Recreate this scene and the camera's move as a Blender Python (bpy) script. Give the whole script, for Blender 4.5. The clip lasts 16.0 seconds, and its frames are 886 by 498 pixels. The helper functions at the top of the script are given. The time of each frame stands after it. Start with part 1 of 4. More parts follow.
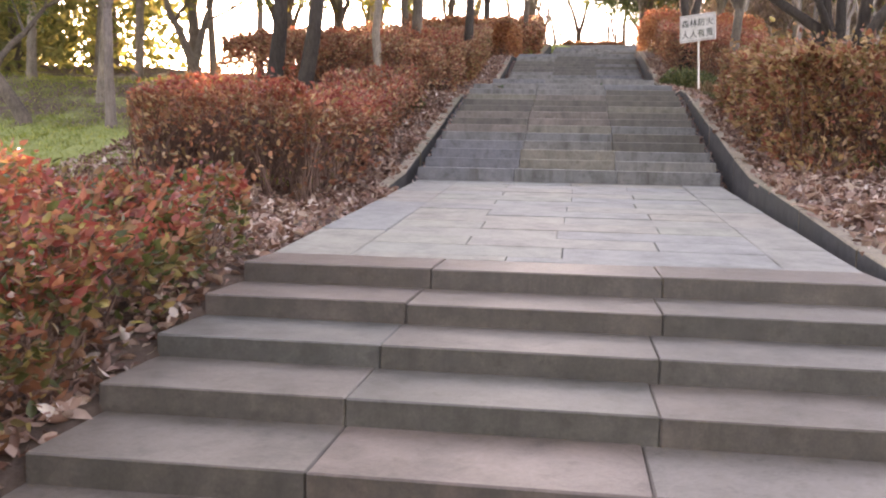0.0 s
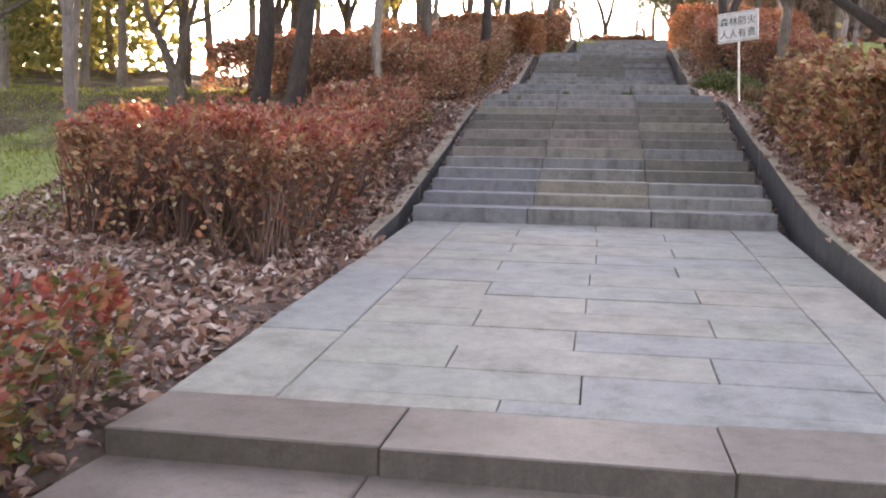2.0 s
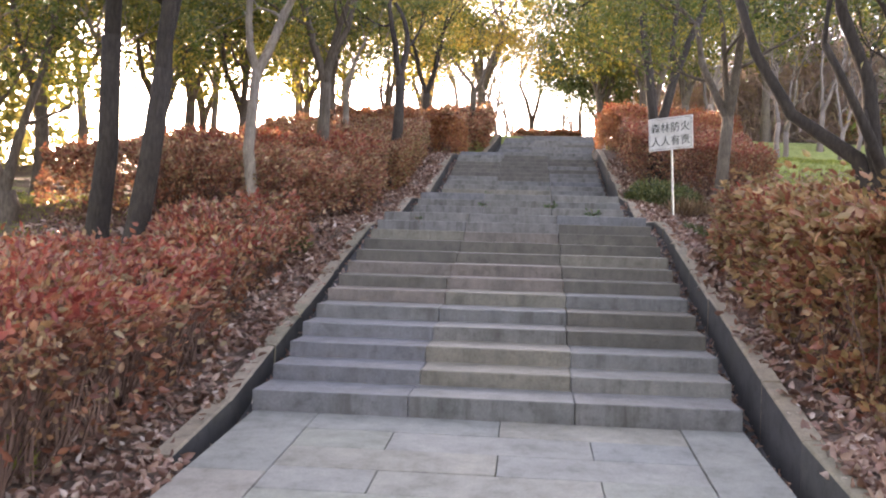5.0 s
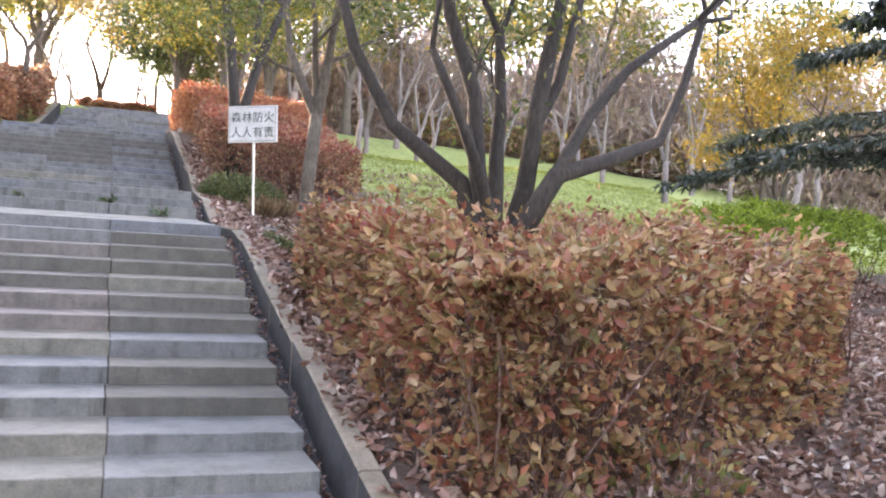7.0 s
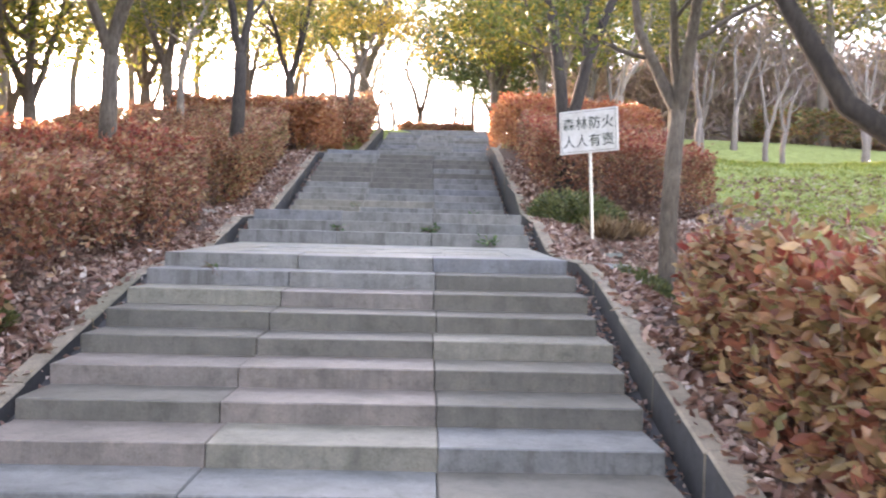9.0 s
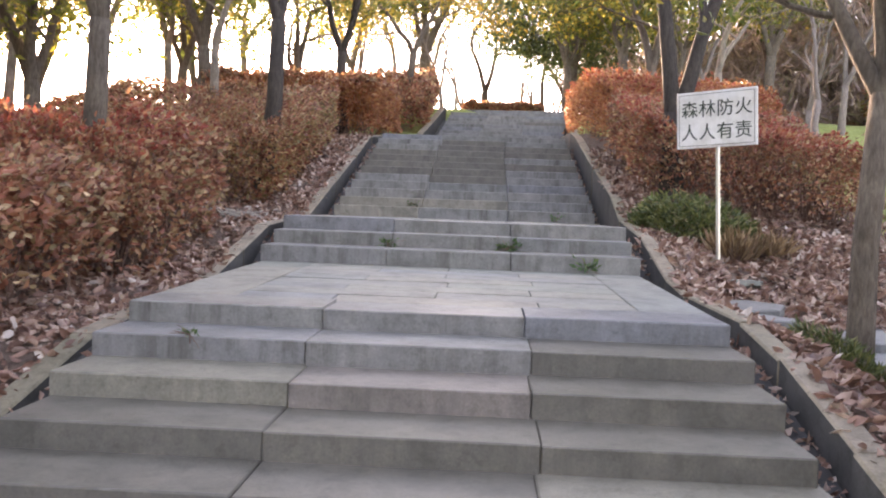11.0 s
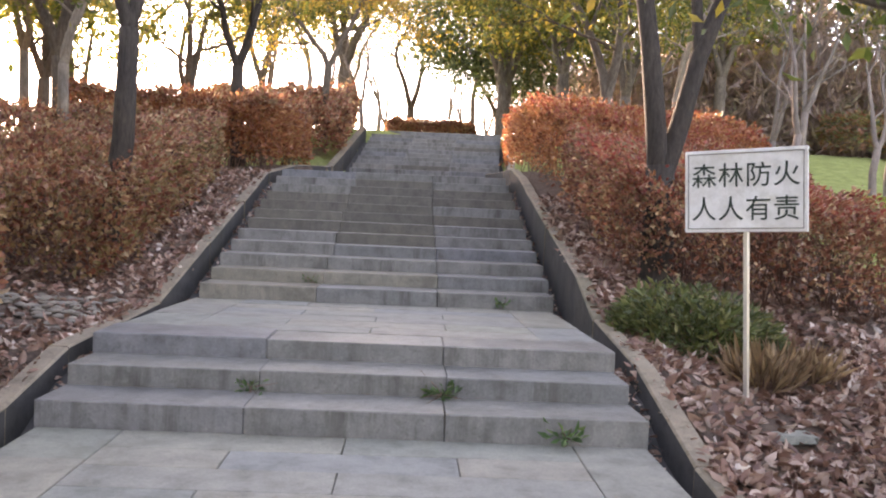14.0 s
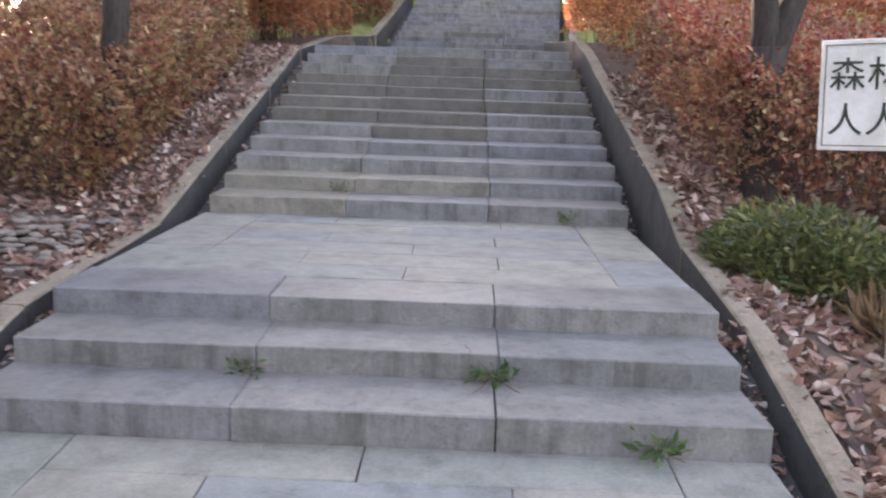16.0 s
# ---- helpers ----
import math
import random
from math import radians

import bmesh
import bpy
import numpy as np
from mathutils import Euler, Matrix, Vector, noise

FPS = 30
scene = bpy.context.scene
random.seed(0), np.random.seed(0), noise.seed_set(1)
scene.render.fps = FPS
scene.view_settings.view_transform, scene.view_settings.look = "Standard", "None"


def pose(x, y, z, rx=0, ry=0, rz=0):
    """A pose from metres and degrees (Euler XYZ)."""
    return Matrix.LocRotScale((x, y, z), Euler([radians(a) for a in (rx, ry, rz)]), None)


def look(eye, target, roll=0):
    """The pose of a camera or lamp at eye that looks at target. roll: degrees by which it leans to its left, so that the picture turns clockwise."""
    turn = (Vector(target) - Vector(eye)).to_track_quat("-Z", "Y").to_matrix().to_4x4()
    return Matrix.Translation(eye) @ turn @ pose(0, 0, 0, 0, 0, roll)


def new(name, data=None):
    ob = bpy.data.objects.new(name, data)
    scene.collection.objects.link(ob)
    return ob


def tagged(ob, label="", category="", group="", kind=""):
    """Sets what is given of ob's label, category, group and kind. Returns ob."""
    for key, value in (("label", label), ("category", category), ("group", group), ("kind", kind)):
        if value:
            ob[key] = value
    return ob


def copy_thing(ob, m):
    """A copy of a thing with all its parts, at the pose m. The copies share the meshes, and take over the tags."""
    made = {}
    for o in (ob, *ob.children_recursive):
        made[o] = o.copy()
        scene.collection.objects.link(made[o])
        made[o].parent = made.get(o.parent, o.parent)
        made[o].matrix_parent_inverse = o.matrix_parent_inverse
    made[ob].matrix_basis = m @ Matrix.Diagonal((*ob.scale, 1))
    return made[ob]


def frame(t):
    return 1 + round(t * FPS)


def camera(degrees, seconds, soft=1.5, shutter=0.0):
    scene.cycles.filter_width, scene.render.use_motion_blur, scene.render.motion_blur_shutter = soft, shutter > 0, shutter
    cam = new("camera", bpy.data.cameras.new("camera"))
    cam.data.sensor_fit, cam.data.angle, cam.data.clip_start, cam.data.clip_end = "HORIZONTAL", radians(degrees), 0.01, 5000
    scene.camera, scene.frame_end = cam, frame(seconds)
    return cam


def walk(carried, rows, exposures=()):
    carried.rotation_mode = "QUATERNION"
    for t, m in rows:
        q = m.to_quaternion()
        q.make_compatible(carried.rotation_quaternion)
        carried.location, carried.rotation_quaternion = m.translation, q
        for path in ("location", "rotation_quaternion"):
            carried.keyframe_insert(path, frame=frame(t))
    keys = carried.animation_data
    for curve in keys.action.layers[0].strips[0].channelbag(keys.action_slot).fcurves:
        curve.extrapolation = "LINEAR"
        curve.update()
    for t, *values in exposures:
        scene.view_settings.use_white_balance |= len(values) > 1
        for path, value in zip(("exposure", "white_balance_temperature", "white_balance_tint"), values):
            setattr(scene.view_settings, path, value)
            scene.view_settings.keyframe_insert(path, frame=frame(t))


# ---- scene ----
cam = camera(52.15, 16.0, soft=2.0, shutter=0.2)
# seconds, x, y, z, pitch, roll, yaw
ROWS = [
    (0.0, 0.070, -4.425, 0.527, -5.45, -1.26, 8.15),
    (0.5, 0.006, -4.053, 0.624, -6.71, -2.27, 6.66),
    (1.0, 0.078, -3.546, 0.655, -7.05, -1.38, 7.53),
    (1.5, 0.050, -3.149, 0.847, -6.73, -1.27, 10.25),
    (2.0, 0.067, -2.795, 0.959, -6.07, -1.05, 9.79),
    (2.5, 0.101, -2.422, 1.032, -5.93, -0.95, 9.69),
    (3.0, 0.078, -2.028, 1.103, -6.61, -1.22, 8.51),
    (5.5, 0.269, -0.225, 1.648, -0.06, -1.40, 3.24),
    (6.0, 0.344, 0.114, 1.744, -1.49, -1.66, -4.96),
    (6.5, 0.462, 0.492, 1.781, -1.00, -1.28, -15.31),
    (7.0, 0.444, 1.054, 1.877, -0.90, -3.73, -20.67),
    (7.5, 0.502, 1.530, 1.880, -1.54, -2.67, -23.23),
    (8.0, 0.436, 2.063, 1.853, -0.66, -2.13, -18.88),
    (8.5, 0.409, 2.673, 2.000, -0.85, -0.84, -9.76),
    (9.0, 0.463, 3.315, 2.031, -1.11, -1.32, -1.05),
    (9.5, 0.393, 3.948, 2.061, -1.24, -2.09, 3.41),
    (12.0, 0.275, 6.836, 2.568, -3.78, -2.17, 0.07),
    (12.5, 0.252, 7.324, 2.636, -4.03, -2.31, -5.10),
    (13.0, 0.229, 7.739, 2.806, -4.10, -3.30, -6.99),
    (13.5, 0.309, 8.294, 2.912, -2.49, -2.39, -4.52),
    (14.0, 0.302, 8.640, 3.037, -1.98, -2.51, -1.97),
    (14.5, 0.285, 9.003, 3.159, -2.19, -2.71, -1.91),
    (15.0, 0.361, 9.357, 3.231, -4.78, -0.82, 2.68),
    (15.5, 0.354, 9.678, 3.302, -7.66, 0.03, 6.39),
    (16.0, 0.355, 9.991, 3.319, -10.94, -1.84, 1.46),
]
walk(cam, [(t, pose(x, y, z, 90 + pitch, roll, yaw)) for t, x, y, z, pitch, roll, yaw in ROWS],
     exposures=[(0.0, 3.55, 7800, 32), (0.5, 3.45, 7550, 31), (1.0, 3.45, 7450, 30), (2.0, 3.42, 7350, 30), (3.0, 3.35, 7300, 29), (5.5, 3.5, 7200, 29), (6.5, 3.75, 7000, 28), (7.5, 4.12, 6600, 26), (8.5, 4.08, 6700, 26), (9.5, 3.9, 7000, 27), (12.0, 3.55, 7250, 28), (13.0, 3.5, 7250, 27), (15.0, 3.58, 7350, 30), (16.0, 3.7, 6950, 27)])

# ---- light ----
SUN_AZ, SUN_EL = -21.0, 8.3
world = bpy.data.worlds.new("sky")
scene.world = world
world.use_nodes = True
wn = world.node_tree.nodes
sky = wn.new("ShaderNodeTexSky")
sky.sky_type, sky.sun_disc = "NISHITA", False
sky.sun_elevation, sky.sun_rotation = radians(SUN_EL), radians(360 + SUN_AZ)
sky.air_density, sky.dust_density = 0.8, 0.8
wn["Background"].inputs["Strength"].default_value = 0.15
pale = wn.new("ShaderNodeHueSaturation")
pale.inputs["Saturation"].default_value = 0.62
world.node_tree.links.new(sky.outputs[0], pale.inputs["Color"])
world.node_tree.links.new(pale.outputs[0], wn["Background"].inputs["Color"])
sun = new("sun", bpy.data.lights.new("sun", "SUN"))
sun.data.energy, sun.data.angle, sun.data.color = 2.0, radians(1.5), (1.0, 0.80, 0.58)
sun_way = Vector((math.sin(radians(SUN_AZ)) * math.cos(radians(SUN_EL)), math.cos(radians(SUN_AZ)) * math.cos(radians(SUN_EL)), math.sin(radians(SUN_EL))))
sun.matrix_world = look(sun_way * 60, (0, 0, 0))


# ---- materials ----
def material(name, rough=0.8, metal=0.0):
    m = bpy.data.materials.new(name)
    m.use_nodes = True
    b = m.node_tree.nodes["Principled BSDF"]
    b.inputs["Roughness"].default_value, b.inputs["Metallic"].default_value = rough, metal
    return m, m.node_tree.nodes, m.node_tree.links, b


def ramp(nodes, stops):
    r = nodes.new("ShaderNodeValToRGB")
    e = r.color_ramp.elements
    while len(e) < len(stops):
        e.new(0.5)
    for el, (p, c) in zip(e, stops):
        el.position, el.color = p, (*c, 1)
    return r


def noise_node(nodes, links, coord, scale, detail=5.0, rough=0.6):
    n = nodes.new("ShaderNodeTexNoise")
    n.inputs["Scale"].default_value, n.inputs["Detail"].default_value, n.inputs["Roughness"].default_value = scale, detail, rough
    links.new(coord, n.inputs["Vector"])
    return n.outputs["Fac"]


def mix(nodes, links, kind, fac, a, b):
    n = nodes.new("ShaderNodeMix")
    n.data_type, n.blend_type = "RGBA", kind
    for sock, v in ((n.inputs[0], fac), (n.inputs[6], a), (n.inputs[7], b)):
        if isinstance(v, bpy.types.NodeSocket):
            links.new(v, sock)
        else:
            sock.default_value = v if isinstance(v, float) else (*v, 1)
    return n.outputs[2]


def bump(nodes, links, bsdf, height, strength, dist=0.01):
    b = nodes.new("ShaderNodeBump")
    b.inputs["Strength"].default_value, b.inputs["Distance"].default_value = strength, dist
    links.new(height, b.inputs["Height"])
    links.new(b.outputs[0], bsdf.inputs["Normal"])


def stone_material(name, tints, dirt=0.55, rough=0.6, fine=0.38, film_shade=0.0, blotch=0.65):
    m, n, l, b = material(name, rough)
    geo = n.new("ShaderNodeNewGeometry")
    co = geo.outputs["Position"]
    oi = n.new("ShaderNodeObjectInfo")
    base = ramp(n, [(i / (len(tints) - 1), c) for i, c in enumerate(tints)])
    base.color_ramp.interpolation = "LINEAR"
    l.new(oi.outputs["Random"], base.inputs[0])
    grain = ramp(n, [(0.32, (0.45, 0.45, 0.46)), (0.5, (0.95, 0.95, 0.95)), (0.68, (1.45, 1.44, 1.42))])
    l.new(noise_node(n, l, co, 70, 6, 0.75), grain.inputs[0])
    cloud = ramp(n, [(0.3, (0.52, 0.53, 0.5)), (0.5, (0.95, 0.95, 0.93)), (0.68, (1.22, 1.2, 1.16))])
    l.new(noise_node(n, l, co, 4.5, 8, 0.72), cloud.inputs[0])
    c = mix(n, l, "MULTIPLY", fine, base.outputs[0], grain.outputs[0])
    c = mix(n, l, "MULTIPLY", 0.9, c, cloud.outputs[0])
    blot = ramp(n, [(0.36, (0.6, 0.6, 0.56)), (0.47, (0.98, 0.98, 0.96)), (0.62, (1.0, 1.0, 1.0)), (0.72, (1.35, 1.34, 1.3))])
    l.new(noise_node(n, l, co, 15, 7, 0.7), blot.inputs[0])
    c = mix(n, l, "MULTIPLY", blotch, c, blot.outputs[0])
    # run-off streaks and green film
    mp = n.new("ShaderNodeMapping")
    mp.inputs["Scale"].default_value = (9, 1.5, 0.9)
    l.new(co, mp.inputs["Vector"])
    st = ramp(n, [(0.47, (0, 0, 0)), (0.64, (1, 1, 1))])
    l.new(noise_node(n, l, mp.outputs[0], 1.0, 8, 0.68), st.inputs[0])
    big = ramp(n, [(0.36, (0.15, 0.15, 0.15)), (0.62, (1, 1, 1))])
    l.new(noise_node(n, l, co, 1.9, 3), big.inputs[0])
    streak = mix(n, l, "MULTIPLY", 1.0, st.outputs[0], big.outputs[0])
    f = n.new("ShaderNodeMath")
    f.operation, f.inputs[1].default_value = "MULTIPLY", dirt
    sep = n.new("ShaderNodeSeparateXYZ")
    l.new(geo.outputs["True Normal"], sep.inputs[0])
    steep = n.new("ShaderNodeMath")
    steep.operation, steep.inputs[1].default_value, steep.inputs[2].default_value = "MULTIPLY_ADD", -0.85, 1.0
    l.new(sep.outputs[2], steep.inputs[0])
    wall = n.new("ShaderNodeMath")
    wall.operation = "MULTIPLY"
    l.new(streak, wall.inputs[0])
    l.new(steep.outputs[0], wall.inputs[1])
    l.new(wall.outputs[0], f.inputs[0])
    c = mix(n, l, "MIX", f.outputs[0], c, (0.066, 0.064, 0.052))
    if film_shade:
        # weathered film plus painted shade on the upright faces, left off the treads
        mottle = ramp(n, [(0.34, (0.35, 0.35, 0.35)), (0.6, (1, 1, 1))])
        l.new(noise_node(n, l, co, 7, 6, 0.7), mottle.inputs[0])
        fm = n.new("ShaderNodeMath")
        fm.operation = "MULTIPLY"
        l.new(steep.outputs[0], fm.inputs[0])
        l.new(mottle.outputs[0], fm.inputs[1])
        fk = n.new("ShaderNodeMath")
        fk.operation, fk.inputs[1].default_value = "MULTIPLY", film_shade
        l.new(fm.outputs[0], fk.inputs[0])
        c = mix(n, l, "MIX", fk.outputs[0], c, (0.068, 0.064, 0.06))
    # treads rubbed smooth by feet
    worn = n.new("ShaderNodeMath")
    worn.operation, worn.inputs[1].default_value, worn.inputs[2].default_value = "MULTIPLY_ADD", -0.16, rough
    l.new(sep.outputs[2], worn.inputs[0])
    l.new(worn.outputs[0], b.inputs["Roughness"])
    l.new(c, b.inputs["Base Color"])
    bump(n, l, b, noise_node(n, l, co, 90, 4), 0.35, 0.004)
    return m


STEP_LOW = stone_material("pinkish step granite", [(0.185, 0.145, 0.126), (0.148, 0.152, 0.14), (0.207, 0.163, 0.143), (0.16, 0.16, 0.151), (0.185, 0.157, 0.138)], 0.6, 0.55, film_shade=0.6)
STEP_GREY = stone_material("grey step granite", [(0.20, 0.20, 0.205), (0.225, 0.222, 0.21), (0.19, 0.196, 0.20), (0.235, 0.228, 0.215)], 0.95, film_shade=0.22)
STEP_BLUE = stone_material("blue-grey step granite", [(0.172, 0.179, 0.20), (0.192, 0.199, 0.216), (0.178, 0.182, 0.194)], 0.6, film_shade=0.15)
STEP_TAN = stone_material("tan step granite", [(0.235, 0.218, 0.185), (0.22, 0.208, 0.17), (0.25, 0.23, 0.195)], 0.6, film_shade=0.18)
STEP_ROSY = stone_material("rosy step granite", [(0.222, 0.19, 0.17), (0.24, 0.20, 0.178), (0.208, 0.185, 0.168)], 0.6, film_shade=0.28)
STEP_OLIVE = stone_material("algae-stained step granite", [(0.147, 0.136, 0.114), (0.134, 0.125, 0.108), (0.163, 0.15, 0.128)], 0.75, film_shade=0.3)
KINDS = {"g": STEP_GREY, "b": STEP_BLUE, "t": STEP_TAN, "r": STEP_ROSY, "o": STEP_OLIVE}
PAVER = stone_material("landing granite", [(0.235, 0.242, 0.228), (0.275, 0.262, 0.225), (0.22, 0.232, 0.235), (0.255, 0.262, 0.222), (0.28, 0.262, 0.235)], 0.3, 0.75, 0.3, blotch=0.3)
CONCRETE = stone_material("kerb concrete", [(0.235, 0.195, 0.145), (0.28, 0.235, 0.185), (0.19, 0.17, 0.12)], 0.6, 0.9)
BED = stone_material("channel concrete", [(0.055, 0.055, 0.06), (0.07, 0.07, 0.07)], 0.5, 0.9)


def ground_material():
    m, n, l, b = material("ground", 0.95)
    co = n.new("ShaderNodeNewGeometry").outputs["Position"]
    soil = ramp(n, [(0.3, (0.075, 0.05, 0.04)), (0.55, (0.15, 0.105, 0.08)), (0.8, (0.25, 0.19, 0.15))])
    l.new(noise_node(n, l, co, 14, 8, 0.7), soil.inputs[0])
    grass = ramp(n, [(0.3, (0.19, 0.23, 0.07)), (0.55, (0.32, 0.37, 0.12)), (0.8, (0.44, 0.45, 0.19))])
    l.new(noise_node(n, l, co, 5, 9, 0.75), grass.inputs[0])
    att = n.new("ShaderNodeAttribute")
    att.attribute_name = "lawn"
    edge = n.new("ShaderNodeMath")
    edge.operation = "ADD"
    half = n.new("ShaderNodeMath")
    half.operation, half.inputs[1].default_value = "MULTIPLY_ADD", 0.9
    half.inputs[2].default_value = -0.45
    l.new(noise_node(n, l, co, 1.3, 6, 0.65), half.inputs[0])
    l.new(att.outputs["Fac"], edge.inputs[0])
    l.new(half.outputs[0], edge.inputs[1])
    k = ramp(n, [(0.42, (0, 0, 0)), (0.6, (1, 1, 1))])
    l.new(edge.outputs[0], k.inputs[0])
    l.new(mix(n, l, "MIX", k.outputs[0], soil.outputs[0], grass.outputs[0]), b.inputs["Base Color"])
    bump(n, l, b, noise_node(n, l, co, 30, 8, 0.75), 0.9, 0.05)
    return m


GROUND = ground_material()


def leaf_material(name, stops, trans=0.42, rough=0.34):
    m, n, l, b = material(name, rough)
    g = n.new("ShaderNodeNewGeometry")
    r = ramp(n, stops)
    l.new(g.outputs["Random Per Island"], r.inputs[0])
    vary = ramp(n, [(0.3, (0.65, 0.65, 0.65)), (0.7, (1.2, 1.2, 1.2))])
    l.new(noise_node(n, l, g.outputs["Position"], 2.2, 4), vary.inputs[0])
    c = mix(n, l, "MULTIPLY", 0.8, r.outputs[0], vary.outputs[0])
    clot = ramp(n, [(0.36, (0.62, 0.60, 0.62)), (0.6, (1.2, 1.2, 1.2))])
    l.new(noise_node(n, l, g.outputs["Position"], 9.0, 3), clot.inputs[0])
    c = mix(n, l, "MULTIPLY", 0.7, c, clot.outputs[0])
    l.new(c, b.inputs["Base Color"])
    tr = n.new("ShaderNodeBsdfTranslucent")
    l.new(mix(n, l, "MULTIPLY", 1.0, c, (1.5, 1.4, 1.1)), tr.inputs["Color"])
    ms = n.new("ShaderNodeMixShader")
    ms.inputs[0].default_value = trans
    l.new(b.outputs[0], ms.inputs[1])
    l.new(tr.outputs[0], ms.inputs[2])
    l.new(ms.outputs[0], n["Material Output"].inputs["Surface"])
    return m


LEAF_RUST = leaf_material("rust hedge leaves", [(0.0, (0.162, 0.063, 0.046)), (0.3, (0.327, 0.136, 0.092)), (0.6, (0.436, 0.236, 0.146)), (0.85, (0.254, 0.200, 0.109)), (1.0, (0.653, 0.491, 0.309))], 0.33)
LEAF_MIX = leaf_material("rust and green leaves", [(0.0, (0.06, 0.085, 0.03)), (0.35, (0.14, 0.15, 0.05)), (0.55, (0.22, 0.095, 0.06)), (0.8, (0.29, 0.14, 0.08)), (1.0, (0.40, 0.36, 0.14))])
LEAF_RED = leaf_material("red shoot leaves", [(0.0, (0.24, 0.05, 0.045)), (0.5, (0.35, 0.10, 0.075)), (0.85, (0.42, 0.19, 0.11)), (1.0, (0.32, 0.24, 0.12))])
LEAF_BROWN = leaf_material("brown hedge leaves", [(0.0, (0.15, 0.06, 0.04)), (0.25, (0.33, 0.125, 0.085)), (0.42, (0.225, 0.215, 0.095)), (0.6, (0.41, 0.22, 0.135)), (0.82, (0.34, 0.26, 0.13)), (1.0, (0.50, 0.34, 0.20))], 0.36)
LEAF_ORANGE = leaf_material("orange hedge leaves", [(0.0, (0.24, 0.085, 0.05)), (0.5, (0.38, 0.17, 0.085)), (1.0, (0.46, 0.28, 0.14))], 0.42)
LEAF_SCRUB = leaf_material("scrub leaves", [(0.0, (0.14, 0.16, 0.06)), (0.6, (0.24, 0.25, 0.09)), (1.0, (0.36, 0.32, 0.13))], 0.45, 0.7)
LEAF_DEEP = leaf_material("deep green leaves", [(0.0, (0.06, 0.095, 0.04)), (0.6, (0.11, 0.15, 0.06)), (1.0, (0.19, 0.22, 0.09))], 0.2, 0.5)
LEAF_GREEN = leaf_material("evergreen leaves", [(0.0, (0.046, 0.078, 0.019)), (0.5, (0.091, 0.130, 0.033)), (0.85, (0.169, 0.182, 0.046)), (1.0, (0.364, 0.286, 0.052))], 0.4, 0.35)
LEAF_OLIVE = leaf_material("olive leaves", [(0.0, (0.072, 0.096, 0.024)), (0.45, (0.132, 0.156, 0.036)), (0.8, (0.228, 0.216, 0.048)), (1.0, (0.432, 0.324, 0.060))], 0.5, 0.4)
# twig colours lightened to carry the distant haze
WOODS = leaf_material("haze-paled winter twigs", [(0.0, (0.36, 0.28, 0.265)), (0.5, (0.48, 0.39, 0.37)), (0.85, (0.52, 0.41, 0.31)), (1.0, (0.38, 0.38, 0.27))], 0.42, 0.9)
LEAF_YELLOW = leaf_material("yellow leaves", [(0.0, (0.30, 0.19, 0.03)), (0.5, (0.42, 0.29, 0.05)), (1.0, (0.25, 0.22, 0.05))], 0.5)
LEAF_BRIGHT = leaf_material("clipped green leaves", [(0.0, (0.10, 0.17, 0.02)), (0.6, (0.21, 0.31, 0.035)), (1.0, (0.34, 0.41, 0.06))], 0.5)
LEAF_CEDAR = leaf_material("cedar needles", [(0.0, (0.025, 0.043, 0.030)), (1.0, (0.060, 0.081, 0.055))], 0.2)
LEAF_FERN = leaf_material("dark fine leaves", [(0.0, (0.06, 0.085, 0.034)), (0.6, (0.13, 0.165, 0.06)), (1.0, (0.25, 0.25, 0.10))], 0.3)
LEAF_GRASS = leaf_material("grass blades", [(0.0, (0.162, 0.216, 0.047)), (0.6, (0.270, 0.338, 0.081)), (1.0, (0.446, 0.432, 0.162))], 0.55)
LEAF_STRAW = leaf_material("dry straw", [(0.0, (0.208, 0.130, 0.078)), (1.0, (0.442, 0.325, 0.195))], 0.25)
LITTER = leaf_material("fallen leaves", [(0.0, (0.12, 0.065, 0.052)), (0.35, (0.26, 0.145, 0.108)), (0.7, (0.38, 0.26, 0.205)), (0.93, (0.52, 0.41, 0.345)), (1.0, (0.66, 0.59, 0.53))], 0.15, 0.5)


def bark_material(name, a, c2):
    m, n, l, b = material(name, 0.9)
    co = n.new("ShaderNodeNewGeometry").outputs["Position"]
    mp = n.new("ShaderNodeMapping")
    mp.inputs["Scale"].default_value = (1, 1, 0.25)
    l.new(co, mp.inputs["Vector"])
    f = noise_node(n, l, mp.outputs[0], 38, 6, 0.7)
    r = ramp(n, [(0.3, a), (0.75, c2)])
    l.new(f, r.inputs[0])
    big = ramp(n, [(0.35, (0.7, 0.7, 0.7)), (0.65, (1.15, 1.15, 1.1))])
    l.new(noise_node(n, l, co, 3, 4), big.inputs[0])
    l.new(mix(n, l, "MULTIPLY", 0.9, r.outputs[0], big.outputs[0]), b.inputs["Base Color"])
    bump(n, l, b, f, 0.8, 0.02)
    return m


BARK = bark_material("grey brown bark", (0.06, 0.045, 0.035), (0.20, 0.165, 0.13))
BARK_DARK = bark_material("dark bark", (0.02, 0.016, 0.013), (0.075, 0.06, 0.05))
BARK_PALE = bark_material("pale bark", (0.16, 0.13, 0.105), (0.36, 0.31, 0.26))
BARK_WINTER = bark_material("winter bark", (0.13, 0.105, 0.095), (0.27, 0.225, 0.20))
TWIG = bark_material("twig bark", (0.09, 0.05, 0.04), (0.28, 0.18, 0.14))


# ---- building helpers ----
RNG = np.random.default_rng(7)


